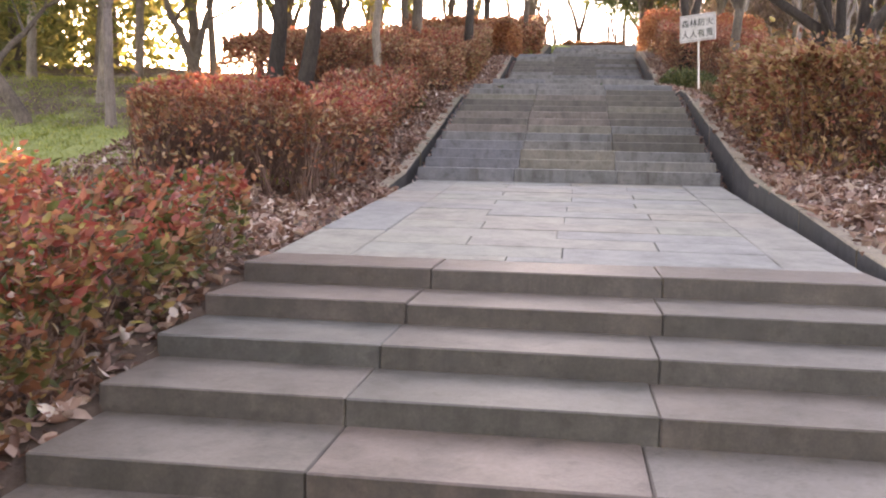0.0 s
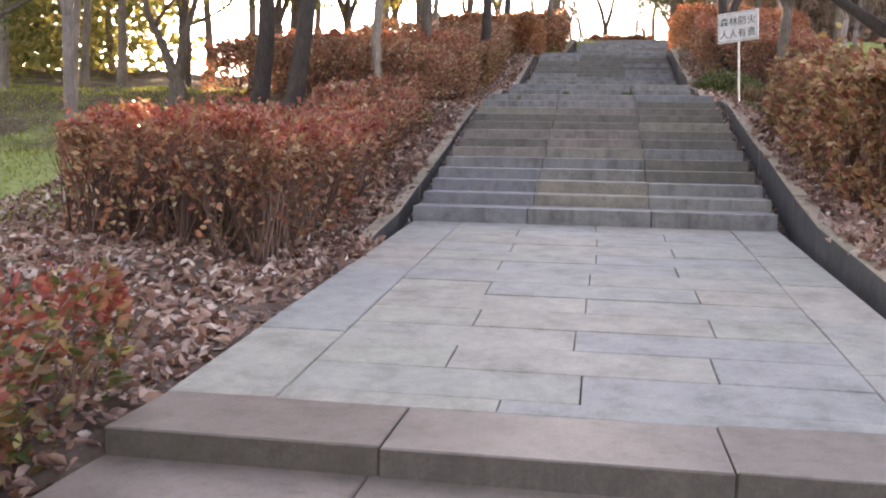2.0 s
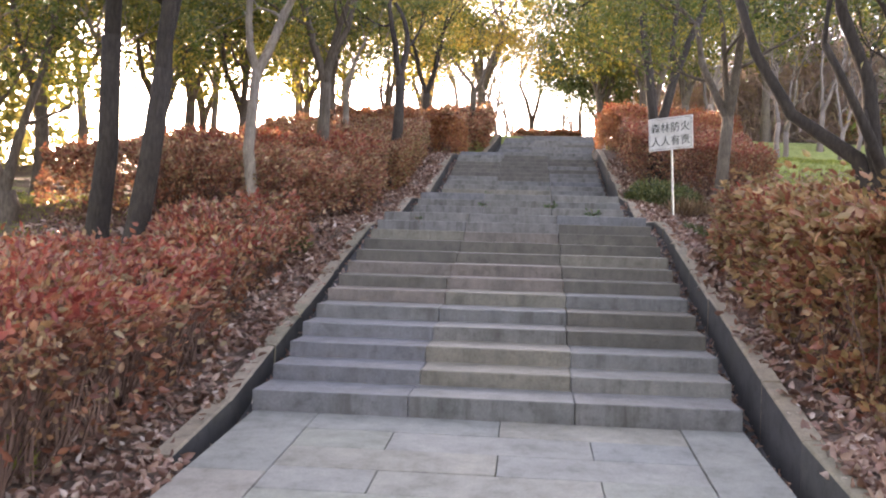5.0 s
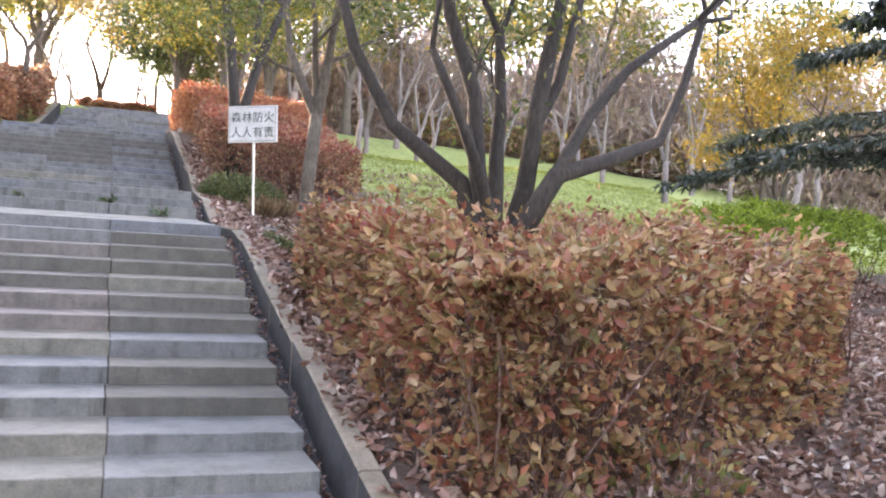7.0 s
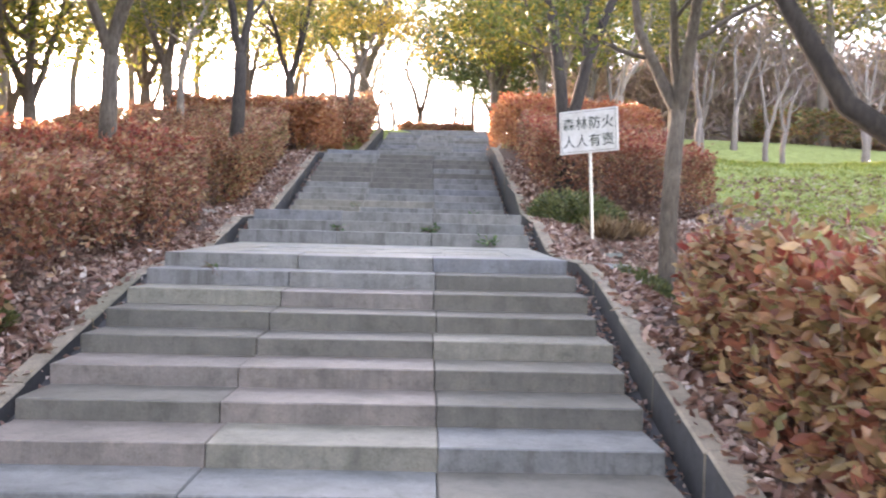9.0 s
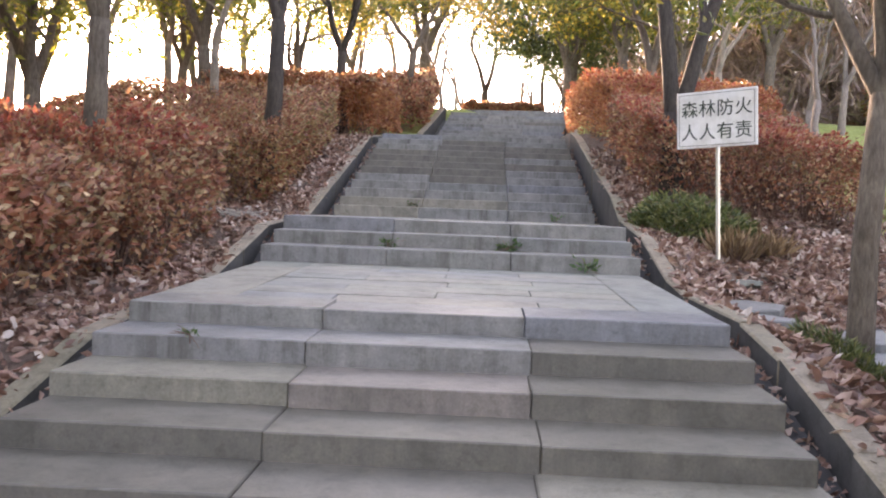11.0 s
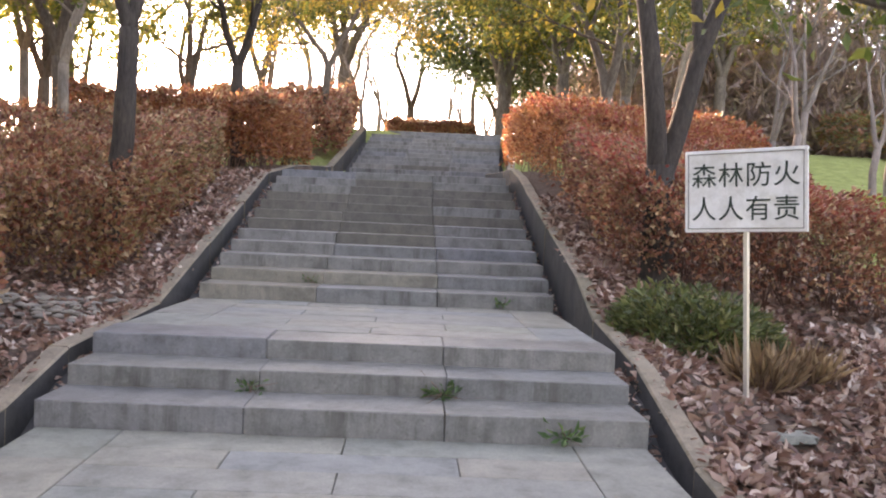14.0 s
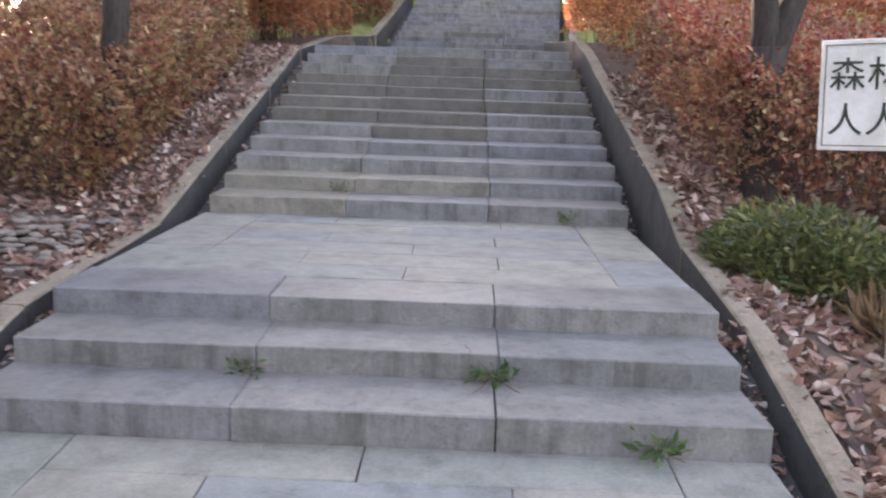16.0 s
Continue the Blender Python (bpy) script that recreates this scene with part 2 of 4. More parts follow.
def gz_path(y):
    """Height of the stair line along its length."""
    return np.interp(y, [-30, -4.76, 0, 5.3, 10.47, 13.35, 14.19, 16.76, 21.6, 27.3, 31.5, 45, 90], [-2.0, -0.99, 0, 0.37, 1.82, 1.89, 2.25, 2.25, 3.63, 3.7, 5.17, 5.3, 4.0])


KERB_R = [(-0.8, -0.12), (1.2, 0.08), (2.6, 0.24), (4.6, 0.46), (5.5, 0.64), (10.2, 1.70), (10.9, 1.79), (12.3, 1.80), (13.0, 1.87), (14.2, 2.15), (15.6, 2.30), (16.4, 2.58), (21.3, 3.66), (22.2, 3.80), (27.0, 3.95)]
KERB_L = [(4.3, 0.26), (5.3, 0.40), (10.4, 1.64), (11.6, 1.72), (12.5, 1.78), (14.2, 2.15), (16.2, 2.24), (21.6, 3.58), (24.5, 3.84), (27.3, 4.0)]


def side_height(x, y):
    """Height of the earth along the stairs, level with the kerbs."""
    low, high = gz_path(y), 27.2
    kr = np.interp(y, [q for q, _ in KERB_R], [q for _, q in KERB_R]) - 0.025
    kl = np.interp(y, [q for q, _ in KERB_L], [q for _, q in KERB_L]) - 0.025
    r = np.where((y > -0.8) & (y < high), kr, low)
    l = np.where((y > 4.3) & (y < high), kl, low)
    return np.where(x > 0, r, l)


def gz(x, y):
    """Height of the hillside."""
    x, y = np.asarray(x, float), np.asarray(y, float)
    soft = sum(gz_path(y + d) for d in (-1.2, -0.6, 0, 0.6, 1.2)) / 5
    near = np.clip((np.abs(x) - 2.1) / 2.0, 0, 1)
    z = side_height(x, y) * (1 - near) + soft * near
    z = z - 0.05 * np.clip(x - 11, 0, 40) + 0.02 * np.clip(-x - 4, 0, 30)
    z = z - np.interp(y, [7, 10, 12, 14, 16.2], [0, 0.35, 0.45, 0.3, 0.0]) * np.clip((x - 1.92) / 0.7, 0, 1) * np.clip((9 - x) / 4, 0, 1)
    low = np.minimum(z, 2.75 - 0.03 * np.clip(y - 16, 0, 90) + 0.25 * np.sin(x * 0.35))
    left = np.clip((-x - 6.4) / 4.0, 0, 1)
    z = z * (1 - left) + low * left
    z = z - 0.07 * (x < 0) * (y < 4.3) * np.clip((2.8 + x) / 0.6, 0, 1)
    z = z + 0.05 * np.sin(x * 1.3 + 0.5) * np.sin(y * 0.9) * near
    return z


def mesh_object(name, verts, faces, mat, parent=None, label="", smooth=False):
    me = bpy.data.meshes.new(name)
    me.from_pydata([tuple(v) for v in verts], [], [tuple(f) for f in faces])
    if smooth:
        me.polygons.foreach_set("use_smooth", [True] * len(me.polygons))
    me.materials.append(mat)
    ob = new(name, me)
    if parent:
        ob.parent = parent
    if label:
        ob["label"] = label
    return ob


def leaf_mesh(name, pos, way, size, mat, parent=None, label="", width=0.45, fold=0.25, ovate=False):
    """One mesh of many folded leaves: pos (n,3), way (n,3) from stalk to tip, size (n)."""
    n = len(pos)
    way = way / (np.linalg.norm(way, axis=1, keepdims=True) + 1e-9)
    side = np.cross(way, RNG.normal(size=(n, 3)))
    side /= np.linalg.norm(side, axis=1, keepdims=True) + 1e-9
    up = np.cross(side, way)
    s = size[:, None]
    # along, across, lift of each corner; the ovate leaf has two shoulders a side
    if ovate:
        shape = [(0, 0, 0), (0.28, 0.5, 0.3), (0.66, 0.42, 0.22), (1, 0, -0.35), (0.66, -0.42, 0.22), (0.28, -0.5, 0.3)]
        quads = [0, 1, 2, 3, 0, 3, 4, 5]
        k = 4
    else:
        shape = [(0, 0, 0), (0.5, 0.5, 0.3), (1, 0, -0.3), (0.5, -0.5, 0.3)]
        quads = [0, 1, 2, 0, 2, 3]
        k = 3
    v = np.empty((n, len(shape), 3), np.float32)
    for q, (a, b, c) in enumerate(shape):
        v[:, q] = pos + way * s * a + side * s * (width * b) + up * s * (fold * c)
    loops = ((np.arange(n) * len(shape))[:, None] + quads).reshape(-1)
    me = bpy.data.meshes.new(name)
    me.vertices.add(n * len(shape))
    me.vertices.foreach_set("co", v.reshape(-1))
    me.loops.add(len(loops))
    me.loops.foreach_set("vertex_index", loops.astype(np.int32))
    me.polygons.add(n * 2)
    me.polygons.foreach_set("loop_start", (np.arange(n * 2) * k).astype(np.int32))
    me.update(calc_edges=True)
    me.materials.append(mat)
    ob = new(name, me)
    if parent:
        ob.parent = parent
    if label:
        ob["label"] = label
    return ob


def tubes(paths, sides=6):
    """Verts and faces of tapered tubes along paths of (points, radii)."""
    verts, faces = [], []
    for pts, rad in paths:
        pts = [Vector(q) for q in pts]
        k = sides if rad[0] > 0.04 else (5 if rad[0] > 0.016 else 3)
        start = len(verts)
        ref = Vector((0.31, 0.77, 0.2)).normalized()
        for i, (q, r) in enumerate(zip(pts, rad)):
            d = (pts[min(i + 1, len(pts) - 1)] - pts[max(i - 1, 0)]).normalized()
            a = d.cross(ref)
            a = a.normalized() if a.length > 1e-4 else Vector((1, 0, 0))
            b = d.cross(a)
            for j in range(k):
                t = 2 * math.pi * j / k
                verts.append(q + (a * math.cos(t) + b * math.sin(t)) * r)
        for i in range(len(pts) - 1):
            for j in range(k):
                u, w = start + i * k + j, start + i * k + (j + 1) % k
                faces.append((u, w, w + k, u + k))
        faces.append(tuple(start + (len(pts) - 1) * k + j for j in range(k)))
    return verts, faces


def slab(name, lo, hi, mat, parent, c=0.008, jig=0.0, skew=(0, 0)):
    """A stone block with chamfered edges. skew: rise of its top along x and y."""
    verts, idx = [], {}
    for sx in (0, 1):
        for sy in (0, 1):
            for sz in (0, 1):
                for a in range(3):
                    q = []
                    for ax, s in enumerate((sx, sy, sz)):
                        v = (lo, hi)[s][ax]
                        if ax != a:
                            v += c if s == 0 else -c
                        q.append(v)
                    q[2] += skew[1] * (q[1] - lo[1]) + skew[0] * (q[0] - lo[0])
                    idx[sx, sy, sz, a] = len(verts)
                    verts.append([v + random.uniform(-jig, jig) for v in q])
    faces = []
    for s in (0, 1):
        faces.append([idx[s, y, z, 0] for y, z in ((0, 0), (1, 0), (1, 1), (0, 1))][:: 1 if s else -1])
        faces.append([idx[x, s, z, 1] for x, z in ((0, 0), (1, 0), (1, 1), (0, 1))][:: -1 if s else 1])
        faces.append([idx[x, y, s, 2] for x, y in ((0, 0), (1, 0), (1, 1), (0, 1))][:: 1 if s else -1])
    for u in (0, 1):
        for w in (0, 1):
            faces.append([idx[0, u, w, 1], idx[1, u, w, 1], idx[1, u, w, 2], idx[0, u, w, 2]])
            faces.append([idx[u, 0, w, 0], idx[u, 1, w, 0], idx[u, 1, w, 2], idx[u, 0, w, 2]])
            faces.append([idx[u, w, 0, 0], idx[u, w, 1, 0], idx[u, w, 1, 1], idx[u, w, 0, 1]])
            for z in (0, 1):
                faces.append([idx[u, w, z, 0], idx[u, w, z, 1], idx[u, w, z, 2]])
    ob = mesh_object(name, verts, faces, mat, parent)
    bm = bmesh.new()
    bm.from_mesh(ob.data)
    bmesh.ops.recalc_face_normals(bm, faces=bm.faces)
    bm.to_mesh(ob.data)
    bm.free()
    return ob


def thing(name, x, y, z, label, category, group="", kind=""):
    ob = tagged(new(name), label, category, group, kind)
    ob.location = (x, y, z)
    return ob


# ---- ground ----
def build_ground():
    xs = np.unique(np.concatenate([np.linspace(-900, -60, 15), np.linspace(-60, -8, 40), np.arange(-8, 8.01, 0.16), [-1.66, -1.6, 1.6, 1.66], np.linspace(8, 60, 40), np.linspace(60, 900, 15)]))
    ys = np.unique(np.concatenate([np.linspace(-900, -30, 15), np.linspace(-30, -7, 20), np.arange(-7, 34, 0.2), np.linspace(34, 90, 40), np.linspace(90, 1500, 15)]))
    X, Y = np.meshgrid(xs, ys)
    Z = gz(X, Y)
    Z += 0.025 * np.sin(X * 5.1 + Y * 2.3) * np.sin(Y * 4.3 - X * 1.7) * (np.abs(X) > 2)
    half = np.where((X < 0) & (Y < 4.4), 1.58, 1.78)
    mid = (np.abs(X - np.clip((Y - 27.3) * 0.095 + 0.4, 0, 0.85) * (Y > 22)) < half) & (Y > -12) & (Y < 31.6)
    Z = np.where(mid, gz_path(Y) - 0.42, Z)
    verts = np.stack([X, Y, Z], -1).reshape(-1, 3)
    w = len(xs)
    faces = [(j * w + i, j * w + i + 1, (j + 1) * w + i + 1, (j + 1) * w + i) for j in range(len(ys) - 1) for i in range(w - 1)]
    ob = mesh_object("ground", verts, faces, GROUND, smooth=True)
    lawn = np.where(X < 0, np.clip((-X - 3.4) / 2.0, 0, 1) * np.clip((9.5 - Y) / 4 + np.clip((-X - 9) / 8, 0, 1), 0.42, 1), np.clip((X - 4.2) / 1.6, 0, 1) * np.clip((Y - 9.5) / 3, 0.25, 1))
    lawn = np.where(Y > 27, np.maximum(lawn, 0.62), lawn)
    a = ob.data.attributes.new("lawn", "FLOAT", "POINT")
    a.data.foreach_set("value", lawn.reshape(-1).astype(np.float32))
    tagged(ob, "hillside of leaf-strewn brown earth and patchy green lawn", "ground", kind="structure")


build_ground()

# ---- stairs ----
HALF = 1.595


def flight(name, n, y0, z0, tread, rise, x0=0.0, yaw=0.0, left=-0.54, right=0.53, drift=(0.0, 0.0), label="", stones=""):
    root = thing(name, x0, y0, z0, label, "stairs", kind="structure")
    root.rotation_euler = (0, 0, radians(yaw))
    for k in range(n):
        y, top = k * tread, (k + 1) * rise
        j = (n - 1 - k)
        a = left + drift[0] * j + random.uniform(-0.018, 0.018)
        b = right + drift[1] * j + random.uniform(-0.012, 0.012)
        for i, (u, w) in enumerate(((-HALF, a - 0.0015), (a + 0.0015, b - 0.0015), (b + 0.0015, HALF))):
            d = random.uniform(-0.006, 0.006)
            dz = random.uniform(-0.004, 0.004)
            e = random.uniform(-0.012, 0.012) * (abs(u) > 1 or abs(w) > 1)
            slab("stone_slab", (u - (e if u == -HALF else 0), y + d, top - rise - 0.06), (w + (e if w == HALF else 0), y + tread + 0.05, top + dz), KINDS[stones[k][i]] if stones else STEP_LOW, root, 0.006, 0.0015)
    return root


def landing(name, y0, y1, z0, z1, rows, label, x0=0.0, bl=0.45, br=0.40, lead=0.0, odd=0):
    root = thing(name, x0, y0, z0, label, "landing", kind="structure")
    ln = y1 - y0
    sl = (z1 - z0) / ln
    g = 0.0025

    def stone(u, w, p, q):
        dz = random.uniform(-0.003, 0.003)
        e = 0.0045 if u == -HALF or w == HALF else g
        slab("paving_slab", (u + (g if u == -HALF else e), p + g, sl * p - 0.07), (w - (g if w == HALF else e), q - g, sl * p + dz), PAVER, root, 0.004, 0.0015, (0, sl))

    d = (ln - lead) / rows
    for s, (u, w) in (("l", (-HALF, -HALF + bl)), ("r", (HALF - br, HALF))):
        y = 0.0
        while y < ln - 0.01:
            step = random.uniform(0.75, 1.05)
            e = ln if y + step > ln - 0.4 else y + step
            stone(u, w, y, e)
            y = e
    inner = (-HALF + bl, HALF - br)
    wd = inner[1] - inner[0]
    if lead:
        stone(inner[0], inner[0] + wd * 0.37, 0.0, lead)
        stone(inner[0] + wd * 0.37, inner[1], 0.0, lead)
    for r in range(rows):
        cuts = [0.5] if r % 2 == odd else [0.25, 0.75]
        cuts = [0, *[c + random.uniform(-0.02, 0.02) for c in cuts], 1]
        for c0, c1 in zip(cuts, cuts[1:]):
            stone(inner[0] + wd * c0, inner[0] + wd * c1, lead + r * d, lead + (r + 1) * d)
    return root


FLIGHT = "broad flight of weathered grey and pinkish granite steps"
LANDING = "landing paved with long pale grey granite slabs"
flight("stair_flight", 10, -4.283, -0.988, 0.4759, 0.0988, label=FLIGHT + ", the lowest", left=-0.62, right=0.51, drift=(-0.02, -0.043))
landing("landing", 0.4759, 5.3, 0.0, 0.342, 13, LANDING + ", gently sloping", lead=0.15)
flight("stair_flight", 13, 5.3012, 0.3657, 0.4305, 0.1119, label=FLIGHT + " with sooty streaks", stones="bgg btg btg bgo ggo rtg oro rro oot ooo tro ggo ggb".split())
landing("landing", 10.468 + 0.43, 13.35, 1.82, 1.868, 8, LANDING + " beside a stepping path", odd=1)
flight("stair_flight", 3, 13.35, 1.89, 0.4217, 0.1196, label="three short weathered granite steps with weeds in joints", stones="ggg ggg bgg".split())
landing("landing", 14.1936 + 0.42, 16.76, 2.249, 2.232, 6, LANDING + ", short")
flight("stair_flight", 12, 16.7622, 2.2498, 0.4392, 0.1153, x0=0.03, label=FLIGHT + " with green growth", stones="tgg ttg ggg ggb gog oog ooo oog ooo goo gog bgg".split())
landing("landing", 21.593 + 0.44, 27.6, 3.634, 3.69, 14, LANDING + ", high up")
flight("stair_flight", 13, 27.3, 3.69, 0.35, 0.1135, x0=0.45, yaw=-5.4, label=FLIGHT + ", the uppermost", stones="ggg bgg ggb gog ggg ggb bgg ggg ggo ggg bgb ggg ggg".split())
landing("landing", 31.5 + 0.35, 36, 5.16, 5.2, 11, "paved platform at the head of the stairs", x0=0.88)


def kerb(name, side, pts, wide, deep, label):
    """A kerb of concrete lengths along (x, y, z top)."""
    root = thing(name, pts[0][0], pts[0][1], pts[0][2], label, "kerb", kind="structure")
    o = Vector(pts[0])
    for a, b in zip(pts, pts[1:]):
        a, b = Vector(a), Vector(b)
        n = max(1, round((b - a).length / 1.0))
        for i in range(n):
            p, q = a.lerp(b, i / n) - o, a.lerp(b, (i + 1) / n) - o
            w = random.uniform(-0.008, 0.008)
            d = random.uniform(-0.008, 0.008)
            verts = []
            for e, t in ((p, 0.0), (q, 1.0)):
                s = 0.003 if t == 0 else -0.003
                for x, z in ((0, -deep), (0, -0.012), (0.012, 0), (wide - 0.012, 0), (wide, -0.012), (wide, -deep)):
                    verts.append((e.x + side * (x + w), e.y + s, e.z + z + d))
            faces = [(j, (j + 1) % 6, (j + 1) % 6 + 6, j + 6) for j in range(6)] + [(5, 4, 3, 2, 1, 0), (6, 7, 8, 9, 10, 11)]
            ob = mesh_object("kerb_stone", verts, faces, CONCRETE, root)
            # inner face takes the dark bed colour: its stain and its shade in one
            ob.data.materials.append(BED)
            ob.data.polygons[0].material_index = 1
            bm = bmesh.new()
            bm.from_mesh(ob.data)
            bmesh.ops.recalc_face_normals(bm, faces=bm.faces)
            bm.to_mesh(ob.data)
            bm.free()


KR = HALF + 0.15
kerb("kerb", 1, [(KR, y, z) for y, z in KERB_R], 0.13, 0.75, "low mossy concrete kerb with a stain- and shade-darkened inner face")
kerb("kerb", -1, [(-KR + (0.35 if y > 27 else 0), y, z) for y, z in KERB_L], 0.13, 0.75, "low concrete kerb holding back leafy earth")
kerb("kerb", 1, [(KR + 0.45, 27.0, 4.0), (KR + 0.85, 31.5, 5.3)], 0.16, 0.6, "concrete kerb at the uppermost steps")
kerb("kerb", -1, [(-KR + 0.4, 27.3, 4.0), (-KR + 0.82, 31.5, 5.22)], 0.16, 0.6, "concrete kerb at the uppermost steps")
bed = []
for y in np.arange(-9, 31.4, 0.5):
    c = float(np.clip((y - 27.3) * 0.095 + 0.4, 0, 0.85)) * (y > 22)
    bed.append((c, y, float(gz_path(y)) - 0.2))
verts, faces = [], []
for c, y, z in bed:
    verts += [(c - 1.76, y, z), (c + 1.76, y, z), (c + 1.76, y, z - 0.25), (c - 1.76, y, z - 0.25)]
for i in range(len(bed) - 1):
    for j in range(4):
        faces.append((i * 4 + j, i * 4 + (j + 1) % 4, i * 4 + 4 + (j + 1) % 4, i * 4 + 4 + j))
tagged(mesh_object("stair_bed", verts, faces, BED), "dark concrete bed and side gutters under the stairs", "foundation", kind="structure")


# ---- hedges ----
def hedge(name, x0, x1, y0, y1, h0, leaves, mat, tip_mat, label, tip=0.14, size=0.065, stems=60, seed=1, round_=0.35, skirt=0.2, tipfrac=0.8, hole=0.0, back=None, shear=0.0, wild=0.07, thin=0.62, sprig=0.12, drop=0.0, low=0.3, stout=1.0):
    """A clipped hedge that follows the slope: a shell of leaves over a fan of stems."""
    rng = np.random.default_rng(seed)
    cx, cy = (x0 + x1) / 2, (y0 + y1) / 2
    oz = float(gz(cx, cy))
    root = thing(name, cx, cy, oz, label, "hedge", "hedges beside the stairs")
    lx, ly = x1 - x0, y1 - y0
    parts_ = rng.random(leaves)
    top_a, side_a = lx * ly, 2 * (lx + ly) * (h0 - skirt)
    x = rng.uniform(0, lx, leaves)
    y = rng.uniform(0, ly, leaves)
    h = rng.uniform(skirt, h0, leaves)
    depth = np.abs(rng.normal(0, 0.09, leaves))
    u = rng.random(leaves) * (top_a + side_a)
    top = u < top_a
    h[top] = h0 - depth[top]
    s = ~top
    per = rng.uniform(0, 2 * (lx + ly), leaves)
    e = s & (per < lx)
    y[e] = depth[e]
    e = s & (per >= lx) & (per < 2 * lx)
    y[e] = ly - depth[e]
    e = s & (per >= 2 * lx) & (per < 2 * lx + ly)
    x[e] = depth[e]
    e = s & (per >= 2 * lx + ly)
    x[e] = lx - depth[e]
    inner = parts_ < 0.18
    x[inner], y[inner], h[inner] = rng.uniform(0.1, lx - 0.1, inner.sum()), rng.uniform(0.1, ly - 0.1, inner.sum()), rng.uniform(skirt, h0, inner.sum())
    # round the plan's corners and the shoulders
    dx, dy = np.minimum(x, lx - x), np.minimum(y, ly - y)
    ax, ay = np.clip(round_ - dx, 0, round_), np.clip(round_ - dy, 0, round_)
    over = np.hypot(ax, ay) / round_
    k = np.where(over > 1, 1 / np.maximum(over, 1), 1)
    x = np.where(ax > 0, np.where(x < lx / 2, round_ - ax * k, lx - round_ + ax * k), x)
    y = np.where(ay > 0, np.where(y < ly / 2, round_ - ay * k, ly - round_ + ay * k), y)
    edge = np.minimum(np.minimum(x, lx - x), np.minimum(y, ly - y))
    h = h - np.clip(0.18 - edge, 0, 0.18) ** 2 * 4.0 * (h / h0)
    if back:
        h = h * (1 + (back / h0 - 1) * y / ly)
    h = h * (1 - drop * x / lx)
    pivot = x1 if x1 < 0 else x0
    x, y = x + x0, y + y0
    tall = h0 if not back else h0 + (back - h0) * (y - y0) / ly
    y = y + shear * np.abs(x - pivot)
    lump = wild * np.sin(x * 4.1 + seed) * np.sin(y * 3.7 + seed * 2) + 0.04 * np.sin(x * 9.3 + y * 8.1 + seed)
    h = h + lump * (h / h0) + rng.normal(0, 0.025, leaves) + np.where(rng.random(leaves) < 0.4 * sprig, rng.uniform(0, sprig, leaves), 0) * (h > tall * 0.8)
    out = 0.06 * np.sin(x * 5.3 + h * 6 + seed) * np.sin(y * 5.9 - h * 4)
    x, y = x + out * np.sign(x - cx), y + out * np.sign(y - cy)
    keep = rng.random(leaves) > thin * np.clip((skirt + low - h) / (0.5 * low), 0, 1)
    # hollows between the twigs, through which the dark inside shows
    pit = np.sin(x * 13.1 + seed + 2 * np.sin(h * 7)) + np.sin(y * 12.3 + h * 5) + np.sin(h * 15.7 + x * 4 - y * 3)
    keep &= ~((pit > 0.9) & (rng.random(leaves) < 0.7))
    if hole:
        gap = np.sin(x * 3.3 + seed) * np.sin(y * 2.9 + h * 3.1) + np.sin(x * 7.7 - h * 6.3) * 0.5
        keep &= ~((gap > 0.75) & (rng.random(leaves) < hole))
    x, y, h = x[keep], y[keep], h[keep]
    base = gz(x, y)
    pos = np.stack([x - cx, y - cy, base + h - oz], 1)
    way = np.stack([x - cx, y - cy - shear * np.abs(x - pivot), np.full_like(x, 0.5)], 1)
    way = way / np.linalg.norm(way, axis=1, keepdims=True) + rng.normal(0, 0.75, pos.shape)
    sz = rng.uniform(0.6, 1.35, len(x)) * size
    x_tall = tall[keep] if back else h0
    is_tip = (h > x_tall - tip - 0.05 * rng.random(len(x))) & (rng.random(len(x)) < tipfrac)
    leaf_mesh("foliage", pos[~is_tip], way[~is_tip], sz[~is_tip], mat, root, width=0.5, ovate=y0 < 20)
    if is_tip.any():
        leaf_mesh("new_growth", pos[is_tip], way[is_tip], sz[is_tip], tip_mat, root, "fresh shoots over the clipped top", 0.48, ovate=y0 < 20)
    paths = []
    for _ in range(stems):
        sx, sy = rng.uniform(x0 + 0.12, x1 - 0.12), rng.uniform(y0 + 0.12, y1 - 0.12)
        hh = (h0 if not back else h0 + (back - h0) * (sy - y0) / ly) * (1 - drop * (sx - x0) / lx)
        sy += shear * abs(sx - pivot)
        g0 = float(gz(sx, sy))
        for _ in range(3):
            tx, ty = np.clip(sx + rng.normal(0, 0.28), x0 + 0.04, x1 - 0.04), sy + float(np.clip(rng.normal(0, 0.2), -0.3, 0.3))
            tz = float(gz(tx, ty)) + hh * rng.uniform(0.6, 0.92)
            m = ((sx * 0.6 + tx * 0.4) + rng.normal(0, 0.04), (sy * 0.6 + ty * 0.4) + rng.normal(0, 0.04), g0 + (tz - g0) * 0.5)
            r = rng.uniform(0.004, 0.009) * stout
            paths.append(([(sx - cx, sy - cy, g0 - oz - 0.04), (m[0] - cx, m[1] - cy, m[2] - oz), (tx - cx, ty - cy, tz - oz)], [r, r * 0.75, r * 0.3]))
    v, f = tubes(paths)
    tagged(mesh_object("stem_tangle", v, f, TWIG, root, "thin reddish brown stems"), kind="stuff")
    return root


